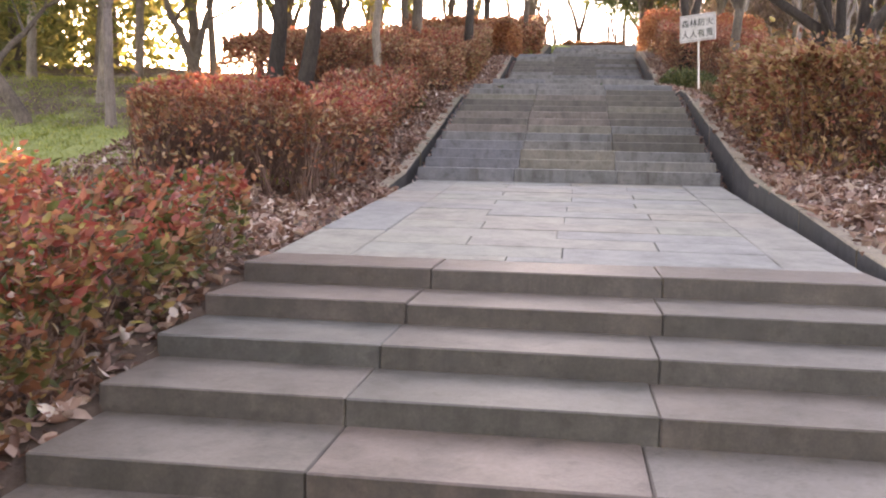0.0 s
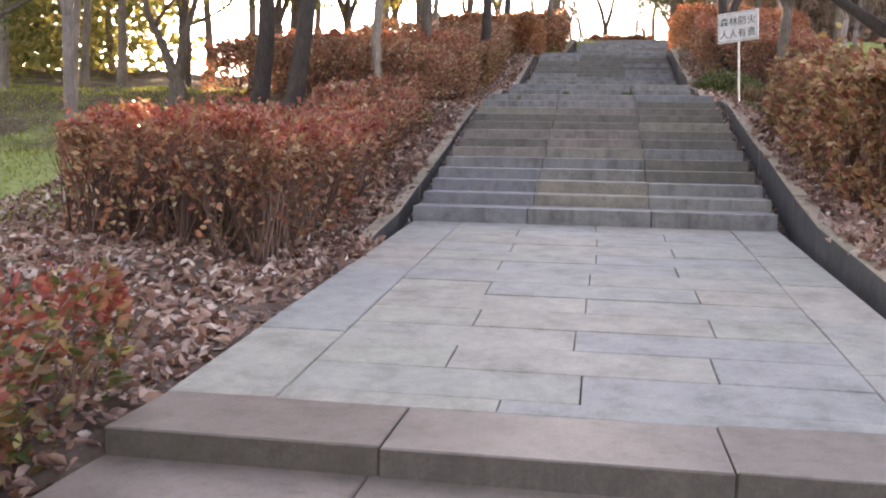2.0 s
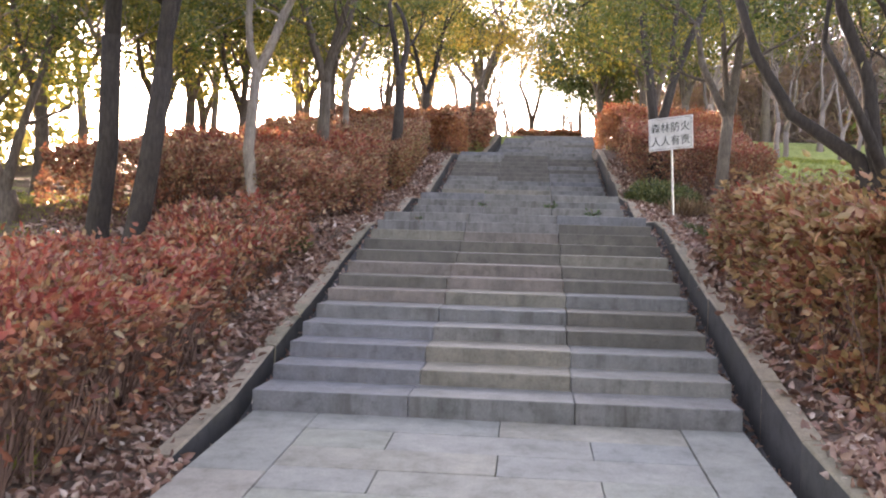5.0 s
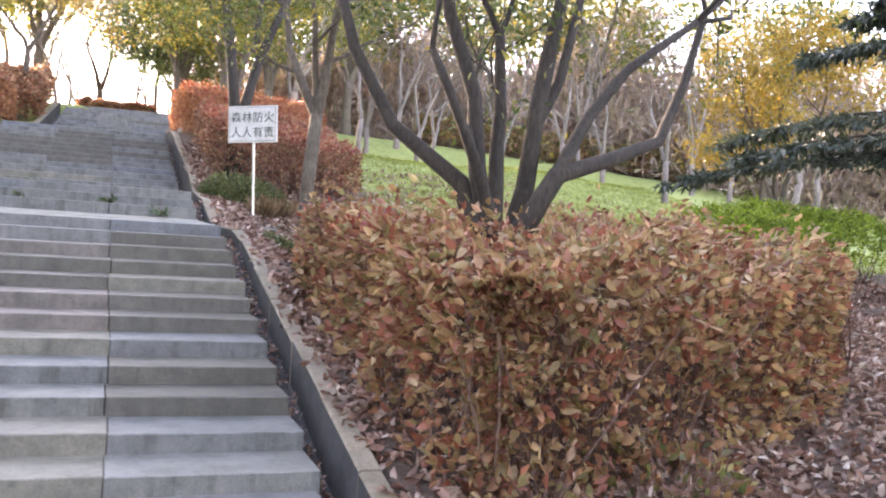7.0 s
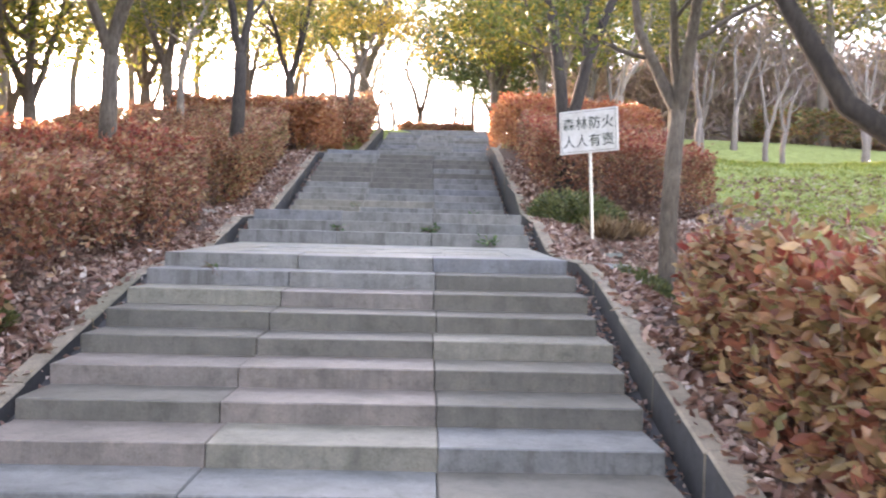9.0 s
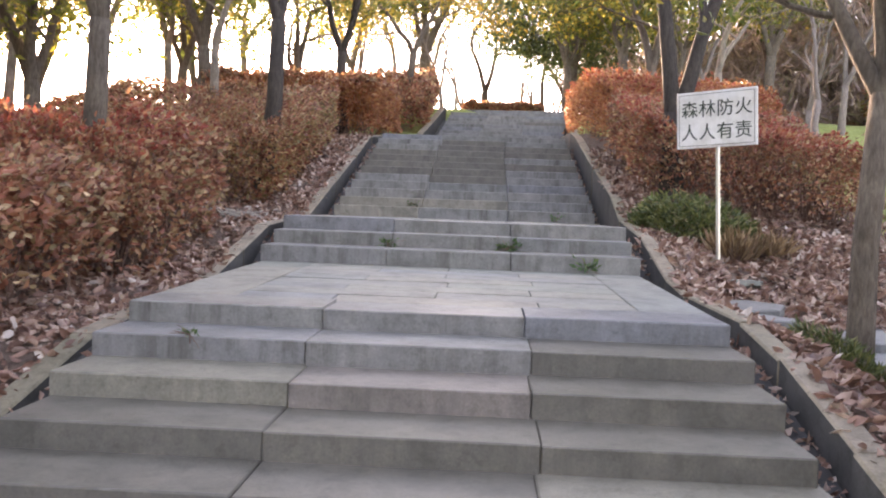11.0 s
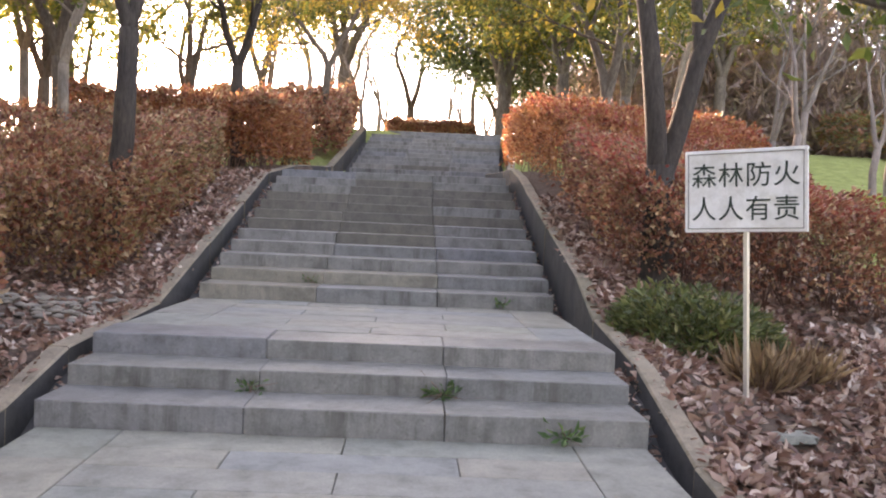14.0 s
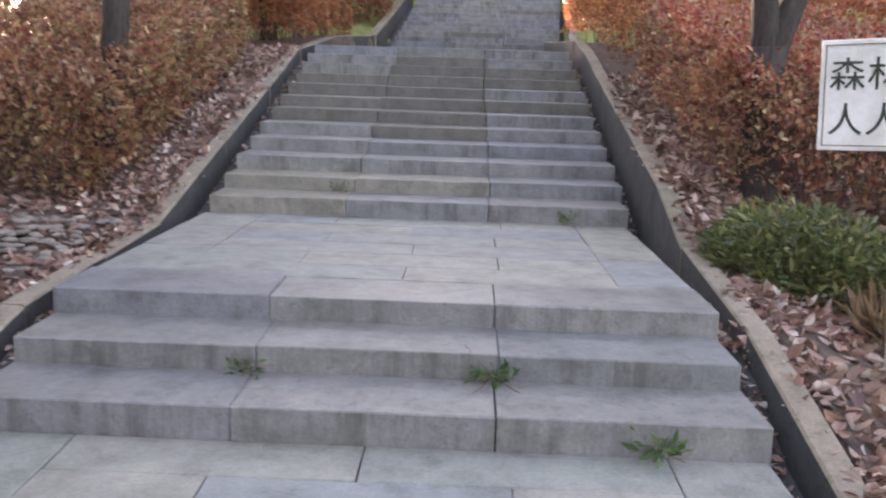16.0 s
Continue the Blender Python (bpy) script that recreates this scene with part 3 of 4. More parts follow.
hedge("hedge", -4.3, -1.7, -3.6, 0.5, 0.52, 34000, LEAF_MIX, LEAF_RED, "low rust and green hedge with red young tops", 0.12, 0.053, 300, 3, hole=0.8, skirt=0.05, thin=0.6, wild=0.08, sprig=0.14, tipfrac=0.6, low=0.26, stout=1.5, back=0.46)
hedge("hedge", -4.15, -2.1, 2.9, 6.6, 1.0, 27000, LEAF_RUST, LEAF_RED, "clipped rust-red hedge with bare lower stems", 0.09, 0.062, 420, 5, hole=0.5, back=0.62, shear=0.3, tipfrac=0.72, skirt=0.04, thin=0.8, low=0.62, stout=1.5, round_=0.5)
hedge("hedge", -3.45, -2.2, 6.7, 9.2, 0.55, 10000, LEAF_RUST, LEAF_RED, "low reddish hedge on leafy slope", 0.08, 0.062, 150, 6, tipfrac=0.5, hole=0.5, skirt=0.08, thin=0.6, wild=0.1)
hedge("hedge", -5.6, -2.3, 9.5, 12.1, 0.85, 32000, LEAF_RUST, LEAF_RUST, "dense reddish brown hedge below the first trees", 0.1, 0.06, 110, 7)
hedge("hedge", -5.6, -2.2, 12.2, 14.4, 1.02, 32000, LEAF_RUST, LEAF_RED, "dark reddish hedge beside the pebbled side path", 0.08, 0.06, 200, 17, skirt=0.05, thin=0.5, low=0.4, wild=0.1, tipfrac=0.5, stout=1.3)
hedge("hedge", -6.0, -2.3, 16.5, 21.3, 0.9, 50000, LEAF_BROWN, LEAF_RUST, "thick brown hedge with sunlit yellow leaves", 0.12, 0.066, 190, 8, hole=0.1, thin=0.2, skirt=0.1)
hedge("hedge", -5.0, -1.85, 22.2, 27.5, 1.08, 42000, LEAF_ORANGE, LEAF_RUST, "orange-brown clipped hedge beside the high landing", 0.1, 0.095, 90, 9, wild=0.13)
hedge("hedge", -4.8, -1.3, 28.6, 33.0, 0.92, 30000, LEAF_RUST, LEAF_RUST, "reddish clipped hedge at the stair head", 0.1, 0.12, 50, 10, wild=0.17, sprig=0.25)
hedge("hedge", 2.04, 6.2, 4.8, 9.2, 1.25, 52000, LEAF_BROWN, LEAF_BROWN, "broad brown leafy hedge with open lower stems", 0.1, 0.078, 420, 11, back=0.66, shear=0.42, hole=0.6, skirt=0.04, thin=0.5, low=0.5, round_=0.9, wild=0.15, sprig=0.24, drop=0.1, stout=1.4)
hedge("hedge", 2.5, 3.4, 9.2, 10.3, 0.62, 7000, LEAF_RUST, LEAF_RED, "reddish corner bush beside the kerb", 0.3, 0.075, 30, 18)
hedge("hedge", 2.12, 2.8, 6.9, 9.2, 0.95, 11000, LEAF_RUST, LEAF_RED, "red-leaved end of the brown hedge", 0.3, 0.075, 70, 19, tipfrac=0.6, skirt=0.1, back=0.72, round_=0.3, hole=0.5, wild=0.12)
hedge("hedge", 2.05, 4.6, 16.1, 19.4, 0.98, 42000, LEAF_RUST, LEAF_RED, "square clipped dark red hedge behind the sign", 0.10, 0.055, 130, 12, tipfrac=0.5, hole=0.3)
hedge("hedge", 1.95, 4.8, 19.8, 26.0, 1.12, 40000, LEAF_ORANGE, LEAF_RED, "orange glowing clipped hedge beside the upper flight", 0.12, 0.06, 90, 13, tipfrac=0.4)
hedge("hedge", 7.3, 9.6, 9.5, 11.1, 0.8, 24000, LEAF_BRIGHT, LEAF_BRIGHT, "bright green clipped bush behind the brown hedge", 0.2, 0.045, 40, 14)
hedge("hedge", 11.0, 24.0, 31.0, 32.6, 1.1, 16000, LEAF_MIX, LEAF_MIX, "long dark low hedge along the far lawn", 0.1, 0.13, 40, 20)
hedge("hedge", -0.6, 2.2, 38.0, 40.0, 0.9, 20000, LEAF_RUST, LEAF_RUST, "low reddish hedge on the hilltop", 0.1, 0.11, 20, 15)


# ---- trees ----
def limb(rng, paths, tips, p, d, length, r, level, spread, lift):
    n = 5
    pts, rad = [p.copy()], [r]
    for i in range(n):
        d = (d + Vector(rng.normal(0, 0.13, 3)) + Vector((0, 0, lift * 0.12))).normalized()
        p = p + d * (length / n)
        pts.append(p.copy())
        rad.append(r * (1 - 0.45 * (i + 1) / n))
    paths.append((pts, rad) if level else ([pts[0], pts[2], pts[5]], [rad[0], rad[2], rad[5]]))
    if level == 0:
        tips.append((pts[-1], d))
        tips.append((pts[-3], d))
        return
    for _ in range(int(rng.integers(2, 4))):
        a = Vector(rng.normal(0, 1, 3))
        nd = (d + (a - d * a.dot(d)).normalized() * spread * rng.uniform(0.6, 1.2)).normalized()
        limb(rng, paths, tips, p, nd, length * rng.uniform(0.6, 0.85), rad[-1] * rng.uniform(0.6, 0.85), level - 1, spread, lift)
    if level >= 1:
        q = pts[int(rng.integers(2, 4))]
        a = Vector(rng.normal(0, 1, 3))
        nd = (d * 0.5 + (a - d * a.dot(d)).normalized() * spread * 1.3).normalized()
        limb(rng, paths, tips, q, nd, length * 0.55, r * 0.45, level - 1, spread, lift)


def tree(name, x, y, stems, label, bark, leaf, seed, per_tip=40, levels=3, spread=0.6, lift=0.5, size=0.085, cloud=0.35, extra=None, category="tree", trunk=None):
    """stems: (direction, length, radius). extra: paths of (points, radii) from the base."""
    rng = np.random.default_rng(seed)
    z = float(gz(x, y))
    root = thing(name, x, y, z, label, category, "park trees")
    paths, tips = [], []
    start = Vector((0, 0, -0.15))
    if trunk:
        top = Vector(trunk[0])
        r0, r1 = trunk[1], trunk[2]
        m = top * 0.5 + Vector(rng.normal(0, 0.03, 3))
        paths.append(([start, Vector((0, 0, 0.08)) + top * 0.03, m, top], [r0 * 1.45, r0 * 1.05, (r0 + r1) / 2, r1]))
        start = top * 0.985
    for d, length, r in stems:
        limb(rng, paths, tips, start, Vector(d).normalized(), length, r, levels, spread, lift)
    for pts, rad in extra or []:
        paths.append(([Vector(q) for q in pts], rad))
        q, d = Vector(pts[-1]), (Vector(pts[-1]) - Vector(pts[-2])).normalized()
        for _ in range(3):
            limb(rng, paths, tips, q, (d + Vector(rng.normal(0, 0.4, 3))).normalized(), 0.9, rad[-1] * 0.8, 2, spread, lift)
    v, f = tubes(paths, 9)
    mesh_object("trunk", v, f, bark, root, smooth=True)
    if per_tip and leaf:
        t = np.array([q for q, _ in tips])
        pos = np.repeat(t, per_tip, 0) + rng.normal(0, cloud * 0.5, (len(t) * per_tip, 3)) * [1, 1, 0.7]
        way = rng.normal(0, 1, pos.shape) + [0, 0, -0.2]
        leaf_mesh("crown", pos, way, rng.uniform(0.6, 1.2, len(pos)) * size, leaf, root, width=0.42)
    return root


tree("tree", 3.2, 7.3, [((-0.12, 0.25, 1), 1.5, 0.07), ((-0.35, -0.1, 1), 1.4, 0.055)], "many-stemmed evergreen tree with dark crooked limbs rising from hedge", BARK_DARK, LEAF_GREEN, 21, 13, 3, 0.6, 0.4, trunk=((0.0, 0.0, 1.05), 0.145, 0.10),
     extra=[([(-0.05, 0, 0.8), (-0.25, 0.1, 1.35), (-0.75, 0.3, 1.75), (-1.05, 0.4, 2.3), (-1.25, 0.5, 3.0)], [0.1, 0.07, 0.055, 0.045, 0.035]),
            ([(0.1, 0, 0.8), (0.45, -0.1, 1.45), (0.95, 0.0, 1.62), (1.6, 0.3, 1.85), (1.95, 0.5, 2.4), (2.2, 0.6, 3.1)], [0.1, 0.075, 0.06, 0.05, 0.042, 0.03]),
            ([(0.12, 0.1, 0.7), (0.30, 0.12, 1.35), (0.36, 0.12, 1.95), (0.46, 0.15, 2.5), (0.6, 0.2, 3.1)], [0.08, 0.075, 0.07, 0.06, 0.045]),
            ([(-0.03, 0, 0.9), (-0.16, 0.0, 1.45), (-0.2, 0.05, 2.0), (-0.42, 0.1, 2.6), (-0.5, 0.1, 3.2)], [0.08, 0.07, 0.06, 0.05, 0.04]),
            ([(0.34, 0.12, 1.8), (0.55, 0.15, 2.2), (0.72, 0.2, 2.9)], [0.05, 0.042, 0.034]),
            ([(0.45, -0.1, 1.45), (0.8, 0.1, 1.95), (1.2, 0.2, 2.4), (1.9, 0.3, 2.9)], [0.06, 0.05, 0.042, 0.03])])
tree("tree", 2.65, 11.45, [((-0.3, 0.0, 1), 1.5, 0.06), ((0.4, 0.0, 1), 1.6, 0.065), ((0.05, 0.3, 1), 1.4, 0.05)], "slender forked evergreen tree beside the stepping path", BARK, LEAF_GREEN, 22, 40, 3, 0.7, 0.3, trunk=((0.06, 0.02, 1.8), 0.085, 0.075))
tree("tree", 2.45, 16.5, [], "dark two-stemmed evergreen tree standing in a hedge", BARK_DARK, LEAF_GREEN, 23, 60, 3, 0.7, 0.3, 0.1, 0.5, trunk=((0.0, 0.0, 1.05), 0.15, 0.125),
     extra=[([(-0.01, 0, 0.95), (-0.07, 0, 1.5), (-0.14, 0.02, 2.1), (-0.26, 0.05, 2.9), (-0.3, 0.1, 3.5)], [0.10, 0.092, 0.084, 0.075, 0.06]),
            ([(0.02, 0, 0.95), (0.16, 0.02, 1.4), (0.30, 0.03, 2.0), (0.52, 0.05, 2.6), (0.86, 0.1, 3.4)], [0.10, 0.09, 0.08, 0.07, 0.055]),
            ([(0.30, 0.03, 2.0), (0.27, 0.1, 2.6), (0.36, 0.15, 3.4)], [0.055, 0.05, 0.04])])
tree("tree", 3.2, 22.5, [((-0.3, 0.1, 1), 1.9, 0.08), ((0.35, 0.0, 1), 1.9, 0.08), ((0, 0.3, 1), 1.8, 0.07)], "evergreen tree with yellowing leaves above the orange hedge", BARK, LEAF_OLIVE, 51, 60, 3, 0.7, 0.3, 0.11, 0.55, trunk=((0.0, 0.0, 1.3), 0.13, 0.11))
tree("tree", -4.35, 8.6, [((0.1, 0.0, 1), 1.7, 0.09), ((-0.3, 0.2, 1), 1.7, 0.07)], "sturdy evergreen tree on the leafy slope", BARK_DARK, LEAF_GREEN, 24, 46, 3, 0.7, 0.3, trunk=((0.12, 0.0, 2.2), 0.12, 0.10))
tree("tree", -3.85, 8.4, [((0.35, 0.0, 1), 1.8, 0.09), ((-0.1, 0.3, 1), 1.7, 0.07)], "sturdy leaning evergreen tree on the leafy slope", BARK_DARK, LEAF_GREEN, 25, 46, 3, 0.7, 0.3, trunk=((0.28, 0.0, 1.9), 0.12, 0.10))
tree("tree", -2.95, 9.6, [((0.2, 0.1, 1), 1.6, 0.06), ((-0.3, 0.0, 1), 1.5, 0.05)], "slim pale-trunked tree in a reddish hedge", BARK_PALE, LEAF_GREEN, 26, 44, 3, 0.7, 0.3, trunk=((-0.02, 0.0, 1.9), 0.07, 0.06))
tree("tree", -3.1, 13.4, [((0.25, 0.1, 1), 1.6, 0.07), ((-0.35, 0.0, 1), 1.6, 0.07), ((0.05, 0.1, 1), 1.6, 0.06)], "evergreen tree with spreading crown in a dark hedge", BARK, LEAF_GREEN, 53, 46, 3, 0.7, 0.3, trunk=((0.05, 0.0, 1.9), 0.11, 0.09))
tree("tree", -2.62, 17.5, [((0.3, 0.1, 1), 1.7, 0.07), ((-0.35, 0.0, 1), 1.7, 0.07)], "dark tree growing out of the brown hedge", BARK_DARK, LEAF_GREEN, 27, 44, 3, 0.7, 0.3, trunk=((0.14, 0.0, 2.2), 0.12, 0.095))
tree("tree", -2.7, 24.2, [((0.45, 0.1, 1), 1.8, 0.08), ((-0.3, 0.0, 1), 1.6, 0.07)], "dark forked tree above the orange hedge", BARK_DARK, LEAF_OLIVE, 28, 40, 3, 0.6, 0.4, trunk=((-0.05, 0.0, 1.7), 0.12, 0.1))
tree("tree", -1.9, 30.5, [((0.4, 0.1, 1), 1.8, 0.08), ((-0.3, 0.0, 1), 1.8, 0.07)], "tree with sparse yellow leaves at the stair head", BARK, LEAF_YELLOW, 54, 60, 3, 0.75, 0.3, 0.1, 0.6, trunk=((0.05, 0.0, 1.7), 0.1, 0.09))
tree("tree", -6.1, 7.1, [((0.2, 0.1, 1), 1.3, 0.05), ((-0.3, 0.0, 1), 1.2, 0.045)], "slender grey tree on the green lawn", BARK_WINTER, LEAF_GREEN, 29, 14, 3, trunk=((-0.03, 0.0, 1.55), 0.07, 0.055))
tree("tree", -6.0, 9.6, [((0.35, 0.1, 1), 1.4, 0.07), ((-0.35, 0.0, 1), 1.5, 0.08)], "tree forking low into a wide V", BARK, LEAF_GREEN, 30, 30, 3, trunk=((0.0, 0.0, 0.35), 0.15, 0.12))
slim = tree("tree", -7.1, 8.7, [((0.2, 0.1, 1), 1.4, 0.06), ((-0.2, 0.2, 1), 1.3, 0.05)], "slender pale-barked tree on the grassy slope", BARK_PALE, LEAF_OLIVE, 31, 20, 3, 0.6, 0.4, 0.1, trunk=((0.1, 0.0, 1.5), 0.08, 0.065))
tree("tree", -7.3, 7.0, [((-0.5, 0.1, 1), 1.4, 0.07), ((0.2, 0.2, 1), 1.3, 0.05)], "leaning tree on the lawn", BARK, LEAF_GREEN, 32, 30, 3, trunk=((-0.45, 0.0, 0.7), 0.1, 0.085))
tree("tree", 10.6, 12.8, [((0.2, 0.1, 1), 1.3, 0.06), ((-0.3, 0.0, 1), 1.2, 0.05), ((0.0, 0.3, 1), 1.2, 0.05)], "small tree with golden yellow leaves", BARK, LEAF_YELLOW, 33, 40, 3, trunk=((0.0, 0.0, 0.6), 0.09, 0.08))
tree("tree", 0.1, 39.5, [((0.25, 0.1, 1), 2.0, 0.1), ((-0.25, 0.0, 1), 2.0, 0.1)], "bare branching tree on the hilltop", BARK, LEAF_YELLOW, 34, 3, 4, 0.5, 0.6, trunk=((0.0, 0.0, 1.4), 0.16, 0.13))
bare = tree("bare_tree", 9.0, 25.0, [((0.3, 0.1, 1), 1.3, 0.05), ((-0.3, 0.2, 1), 1.3, 0.05)], "small leafless grey tree on lawn", BARK_WINTER, LEAF_STRAW, 35, 0, 4, 0.55, 0.4, trunk=((0.05, 0.0, 0.9), 0.07, 0.06))
green = tree("tree", 5.0, 29.0, [((0.3, 0.1, 1), 1.9, 0.1), ((-0.3, 0.2, 1), 1.9, 0.1), ((0, -0.3, 1), 1.7, 0.08)], "rounded evergreen tree in the hilltop grove", BARK, LEAF_OLIVE, 36, 27, 3, 0.7, 0.3, 0.165, 0.6, trunk=((0.0, 0.0, 1.6), 0.15, 0.12))
tree("tree", 3.0, 38.0, [((0.35, 0.1, 1), 1.9, 0.09), ((-0.4, 0.1, 1), 1.9, 0.09), ((0.0, -0.4, 1), 1.8, 0.08), ((0.1, 0.4, 0.8), 1.7, 0.07)], "dense deep green tree beside the stair head", BARK, LEAF_DEEP, 57, 46, 3, 0.8, 0.25, 0.19, 0.85, trunk=((0.0, 0.0, 1.0), 0.13, 0.11))
far = np.random.default_rng(5)


def grove(ob, places):
    for x, y, s in places:
        copy_thing(ob, pose(x, y, float(gz(x, y)), 0, 0, float(far.uniform(0, 360))) @ Matrix.Scale(s, 4))


grove(green, [(3.0, 36, 1.2), (8.5, 33, 1.2), (-4.5, 37, 1.0), (-8, 31, 1.0), (-9, 24, 0.95), (-12, 14, 1.0), (-6.6, 15.5, 0.8), (13, 32, 1.4), (-14, 21, 1.0), (18, 32, 1.5), (24, 29, 1.6), (22, 38, 1.6), (15, 40, 1.5), (30, 24, 1.6), (6.5, 40, 1.4), (32, 14, 1.5), (-5.6, 17.2, 0.85), (-5.0, 22.3, 0.95), (-4.4, 27.5, 0.9), (-7.8, 20, 0.95), (-7.5, 13, 0.85), (2.6, 33.5, 0.95), (-6.3, 25.0, 0.9), (9.5, 36.5, 1.4), (3.9, 31, 1.1), (-2.0, 37.2, 1.5)])
grove(slim, [(-8.6, 7.6, 1.0), (-9.4, 10.5, 1.1), (-7.9, 11.5, 1.05), (-10.5, 8.2, 1.0), (-11.5, 10.5, 1.2), (-9.8, 13.5, 1.1), (-8.3, 16, 1.2), (-11.5, 17.5, 1.2), (-6.9, 19, 1.1), (-13, 12.5, 1.3), (-7.4, 23.5, 1.2), (-5.5, 11.3, 0.9)])
grove(bare, [(6.2, 22.5, 1.0), (7.6, 27, 1.2), (10.5, 24, 1.1), (12, 27, 1.3), (14.5, 25, 1.2), (11, 21, 1.0), (9.5, 30, 1.4), (17, 24, 1.3), (19, 21, 1.2), (13, 19.5, 1.1), (16.5, 19, 1.2), (6.0, 31, 1.3), (20, 26, 1.4), (22, 18, 1.4), (-0.8, 43, 1.3), (3.0, 44, 1.2), (24, 22, 1.5), (8.2, 24, 1.0), (12.5, 23, 1.1), (2.0, 42, 1.2), (-2.6, 38, 1.3), (1.6, 46, 1.4), (-3.8, 34, 1.2), (-1.3, 35.6, 1.15)])
grove(slim, [(-3.0, 36.5, 1.3), (-6.0, 29, 1.3), (4.2, 34, 1.3), (2.2, 39, 1.2), (5.2, 25.5, 1.2), (-6.4, 24.5, 1.25), (-4.2, 20.4, 1.0), (-1.2, 45, 1.3), (-1.9, 40.5, 1.5)])
# extra trees out of view, added to dim the sky light on the steps
for x, y, s in [(-5, -10.5, 1.8), (4, -11, 1.8), (-10.5, -5, 1.6), (10, -4, 1.6), (9, 1, 1.2)]:
    tagged(copy_thing(green, pose(x, y, float(gz(x, y)), 0, 0, float(far.uniform(0, 360))) @ Matrix.Scale(s, 4)), "unseen evergreen tree added to block sky light")



def cedar():
    """A cedar with flat drooping boughs."""
    rng = np.random.default_rng(61)
    x, y = 10.9, 9.2
    z = float(gz(x, y))
    root = thing("cedar_tree", x, y, z, "dark blue-green cedar with flat drooping boughs", "tree", "park trees")
    paths = [([(0, 0, -0.2), (0.05, 0, 3), (0, 0, 7.5)], [0.2, 0.15, 0.03])]
    pos, way = [], []
    for k in range(30):
        hz = 1.75 + k * 0.19
        a = math.pi + rng.uniform(-1.0, 1.0) if k % 2 else rng.uniform(0, 2 * math.pi)
        ln = max(0.8, 4.1 - 1.15 * (hz - 1.75)) * rng.uniform(0.85, 1.05)
        d = Vector((math.cos(a), math.sin(a), 0))
        pts = [Vector((0, 0, hz)) + d * (ln * t) + Vector((0, 0, 0.35 * t - 0.62 * t * t)) * ln * 0.4 for t in np.linspace(0, 1, 7)]
        paths.append((pts, [0.04, 0.034, 0.028, 0.022, 0.016, 0.01, 0.005]))
        side = Vector((-d.y, d.x, 0))
        for i in range(90):
            t = rng.uniform(0.2, 1.0)
            u = t * 6
            q = pts[int(min(u, 5))].lerp(pts[int(min(u, 5)) + 1], u - int(min(u, 5)))
            s = rng.choice((-1, 1))
            sl = rng.uniform(0.2, 0.75) * (1.15 - t * 0.7)
            tip = q + side * s * sl + d * sl * 0.6 - Vector((0, 0, sl * 0.35))
            for f in np.linspace(0.1, 1, 14):
                p = q.lerp(tip, f)
                pos.append(p)
                way.append((tip - q).normalized() + Vector(rng.normal(0, 0.7, 3)) - Vector((0, 0, 0.5)))
    v, f = tubes(paths, 8)
    mesh_object("trunk", v, f, BARK_DARK, root, smooth=True)
    leaf_mesh("crown", np.array(pos), np.array(way), rng.uniform(0.10, 0.2, len(pos)), LEAF_CEDAR, root, width=0.24)


cedar()


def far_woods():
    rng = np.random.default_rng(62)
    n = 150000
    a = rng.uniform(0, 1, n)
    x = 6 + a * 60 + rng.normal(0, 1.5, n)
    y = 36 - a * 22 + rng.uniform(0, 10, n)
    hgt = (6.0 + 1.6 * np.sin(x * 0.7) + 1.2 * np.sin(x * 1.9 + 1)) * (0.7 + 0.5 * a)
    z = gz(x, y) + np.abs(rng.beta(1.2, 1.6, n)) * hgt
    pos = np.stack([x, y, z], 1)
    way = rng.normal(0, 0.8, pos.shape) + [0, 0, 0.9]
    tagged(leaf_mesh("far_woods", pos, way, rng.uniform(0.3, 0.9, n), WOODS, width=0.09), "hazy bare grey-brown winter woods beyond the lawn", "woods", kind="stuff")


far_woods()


def sky_blocking_woods():
    """Unseen trees, added at the hill's foot to block sky light on the risers."""
    rng = np.random.default_rng(64)
    n = 30000
    x = rng.uniform(-30, 30, n)
    y = -13 - 0.012 * x * x - rng.uniform(0, 7, n)
    z = gz(x, y) + rng.beta(1.3, 1.4, n) * (10 + 2 * np.sin(x * 0.8) + 1.5 * np.sin(x * 2.1))
    tagged(leaf_mesh("sky_blocking_woods", np.stack([x, y, z], 1), rng.normal(0, 1, (n, 3)), rng.uniform(0.3, 0.7, n), LEAF_GREEN), "unseen evergreen woods added at the stair foot to block sky light", "woods", kind="stuff")


sky_blocking_woods()


def golden_scrub():
    rng = np.random.default_rng(63)
    n = 36000
    x = rng.uniform(-30, -10.5, n)
    y = 9 + (-x - 10) * 0.3 + rng.uniform(0, 12, n)
    z = gz(x, y) + rng.beta(1.3, 1.2, n) * (3.6 + 1.2 * np.sin(x * 0.9) + 0.8 * np.sin(y * 1.3))
    tagged(leaf_mesh("far_scrub", np.stack([x, y, z], 1), rng.normal(0, 1, (n, 3)), rng.uniform(0.16, 0.42, n), LEAF_SCRUB), "backlit yellow-green scrub beyond the lawn", "woods", kind="stuff")


golden_scrub()


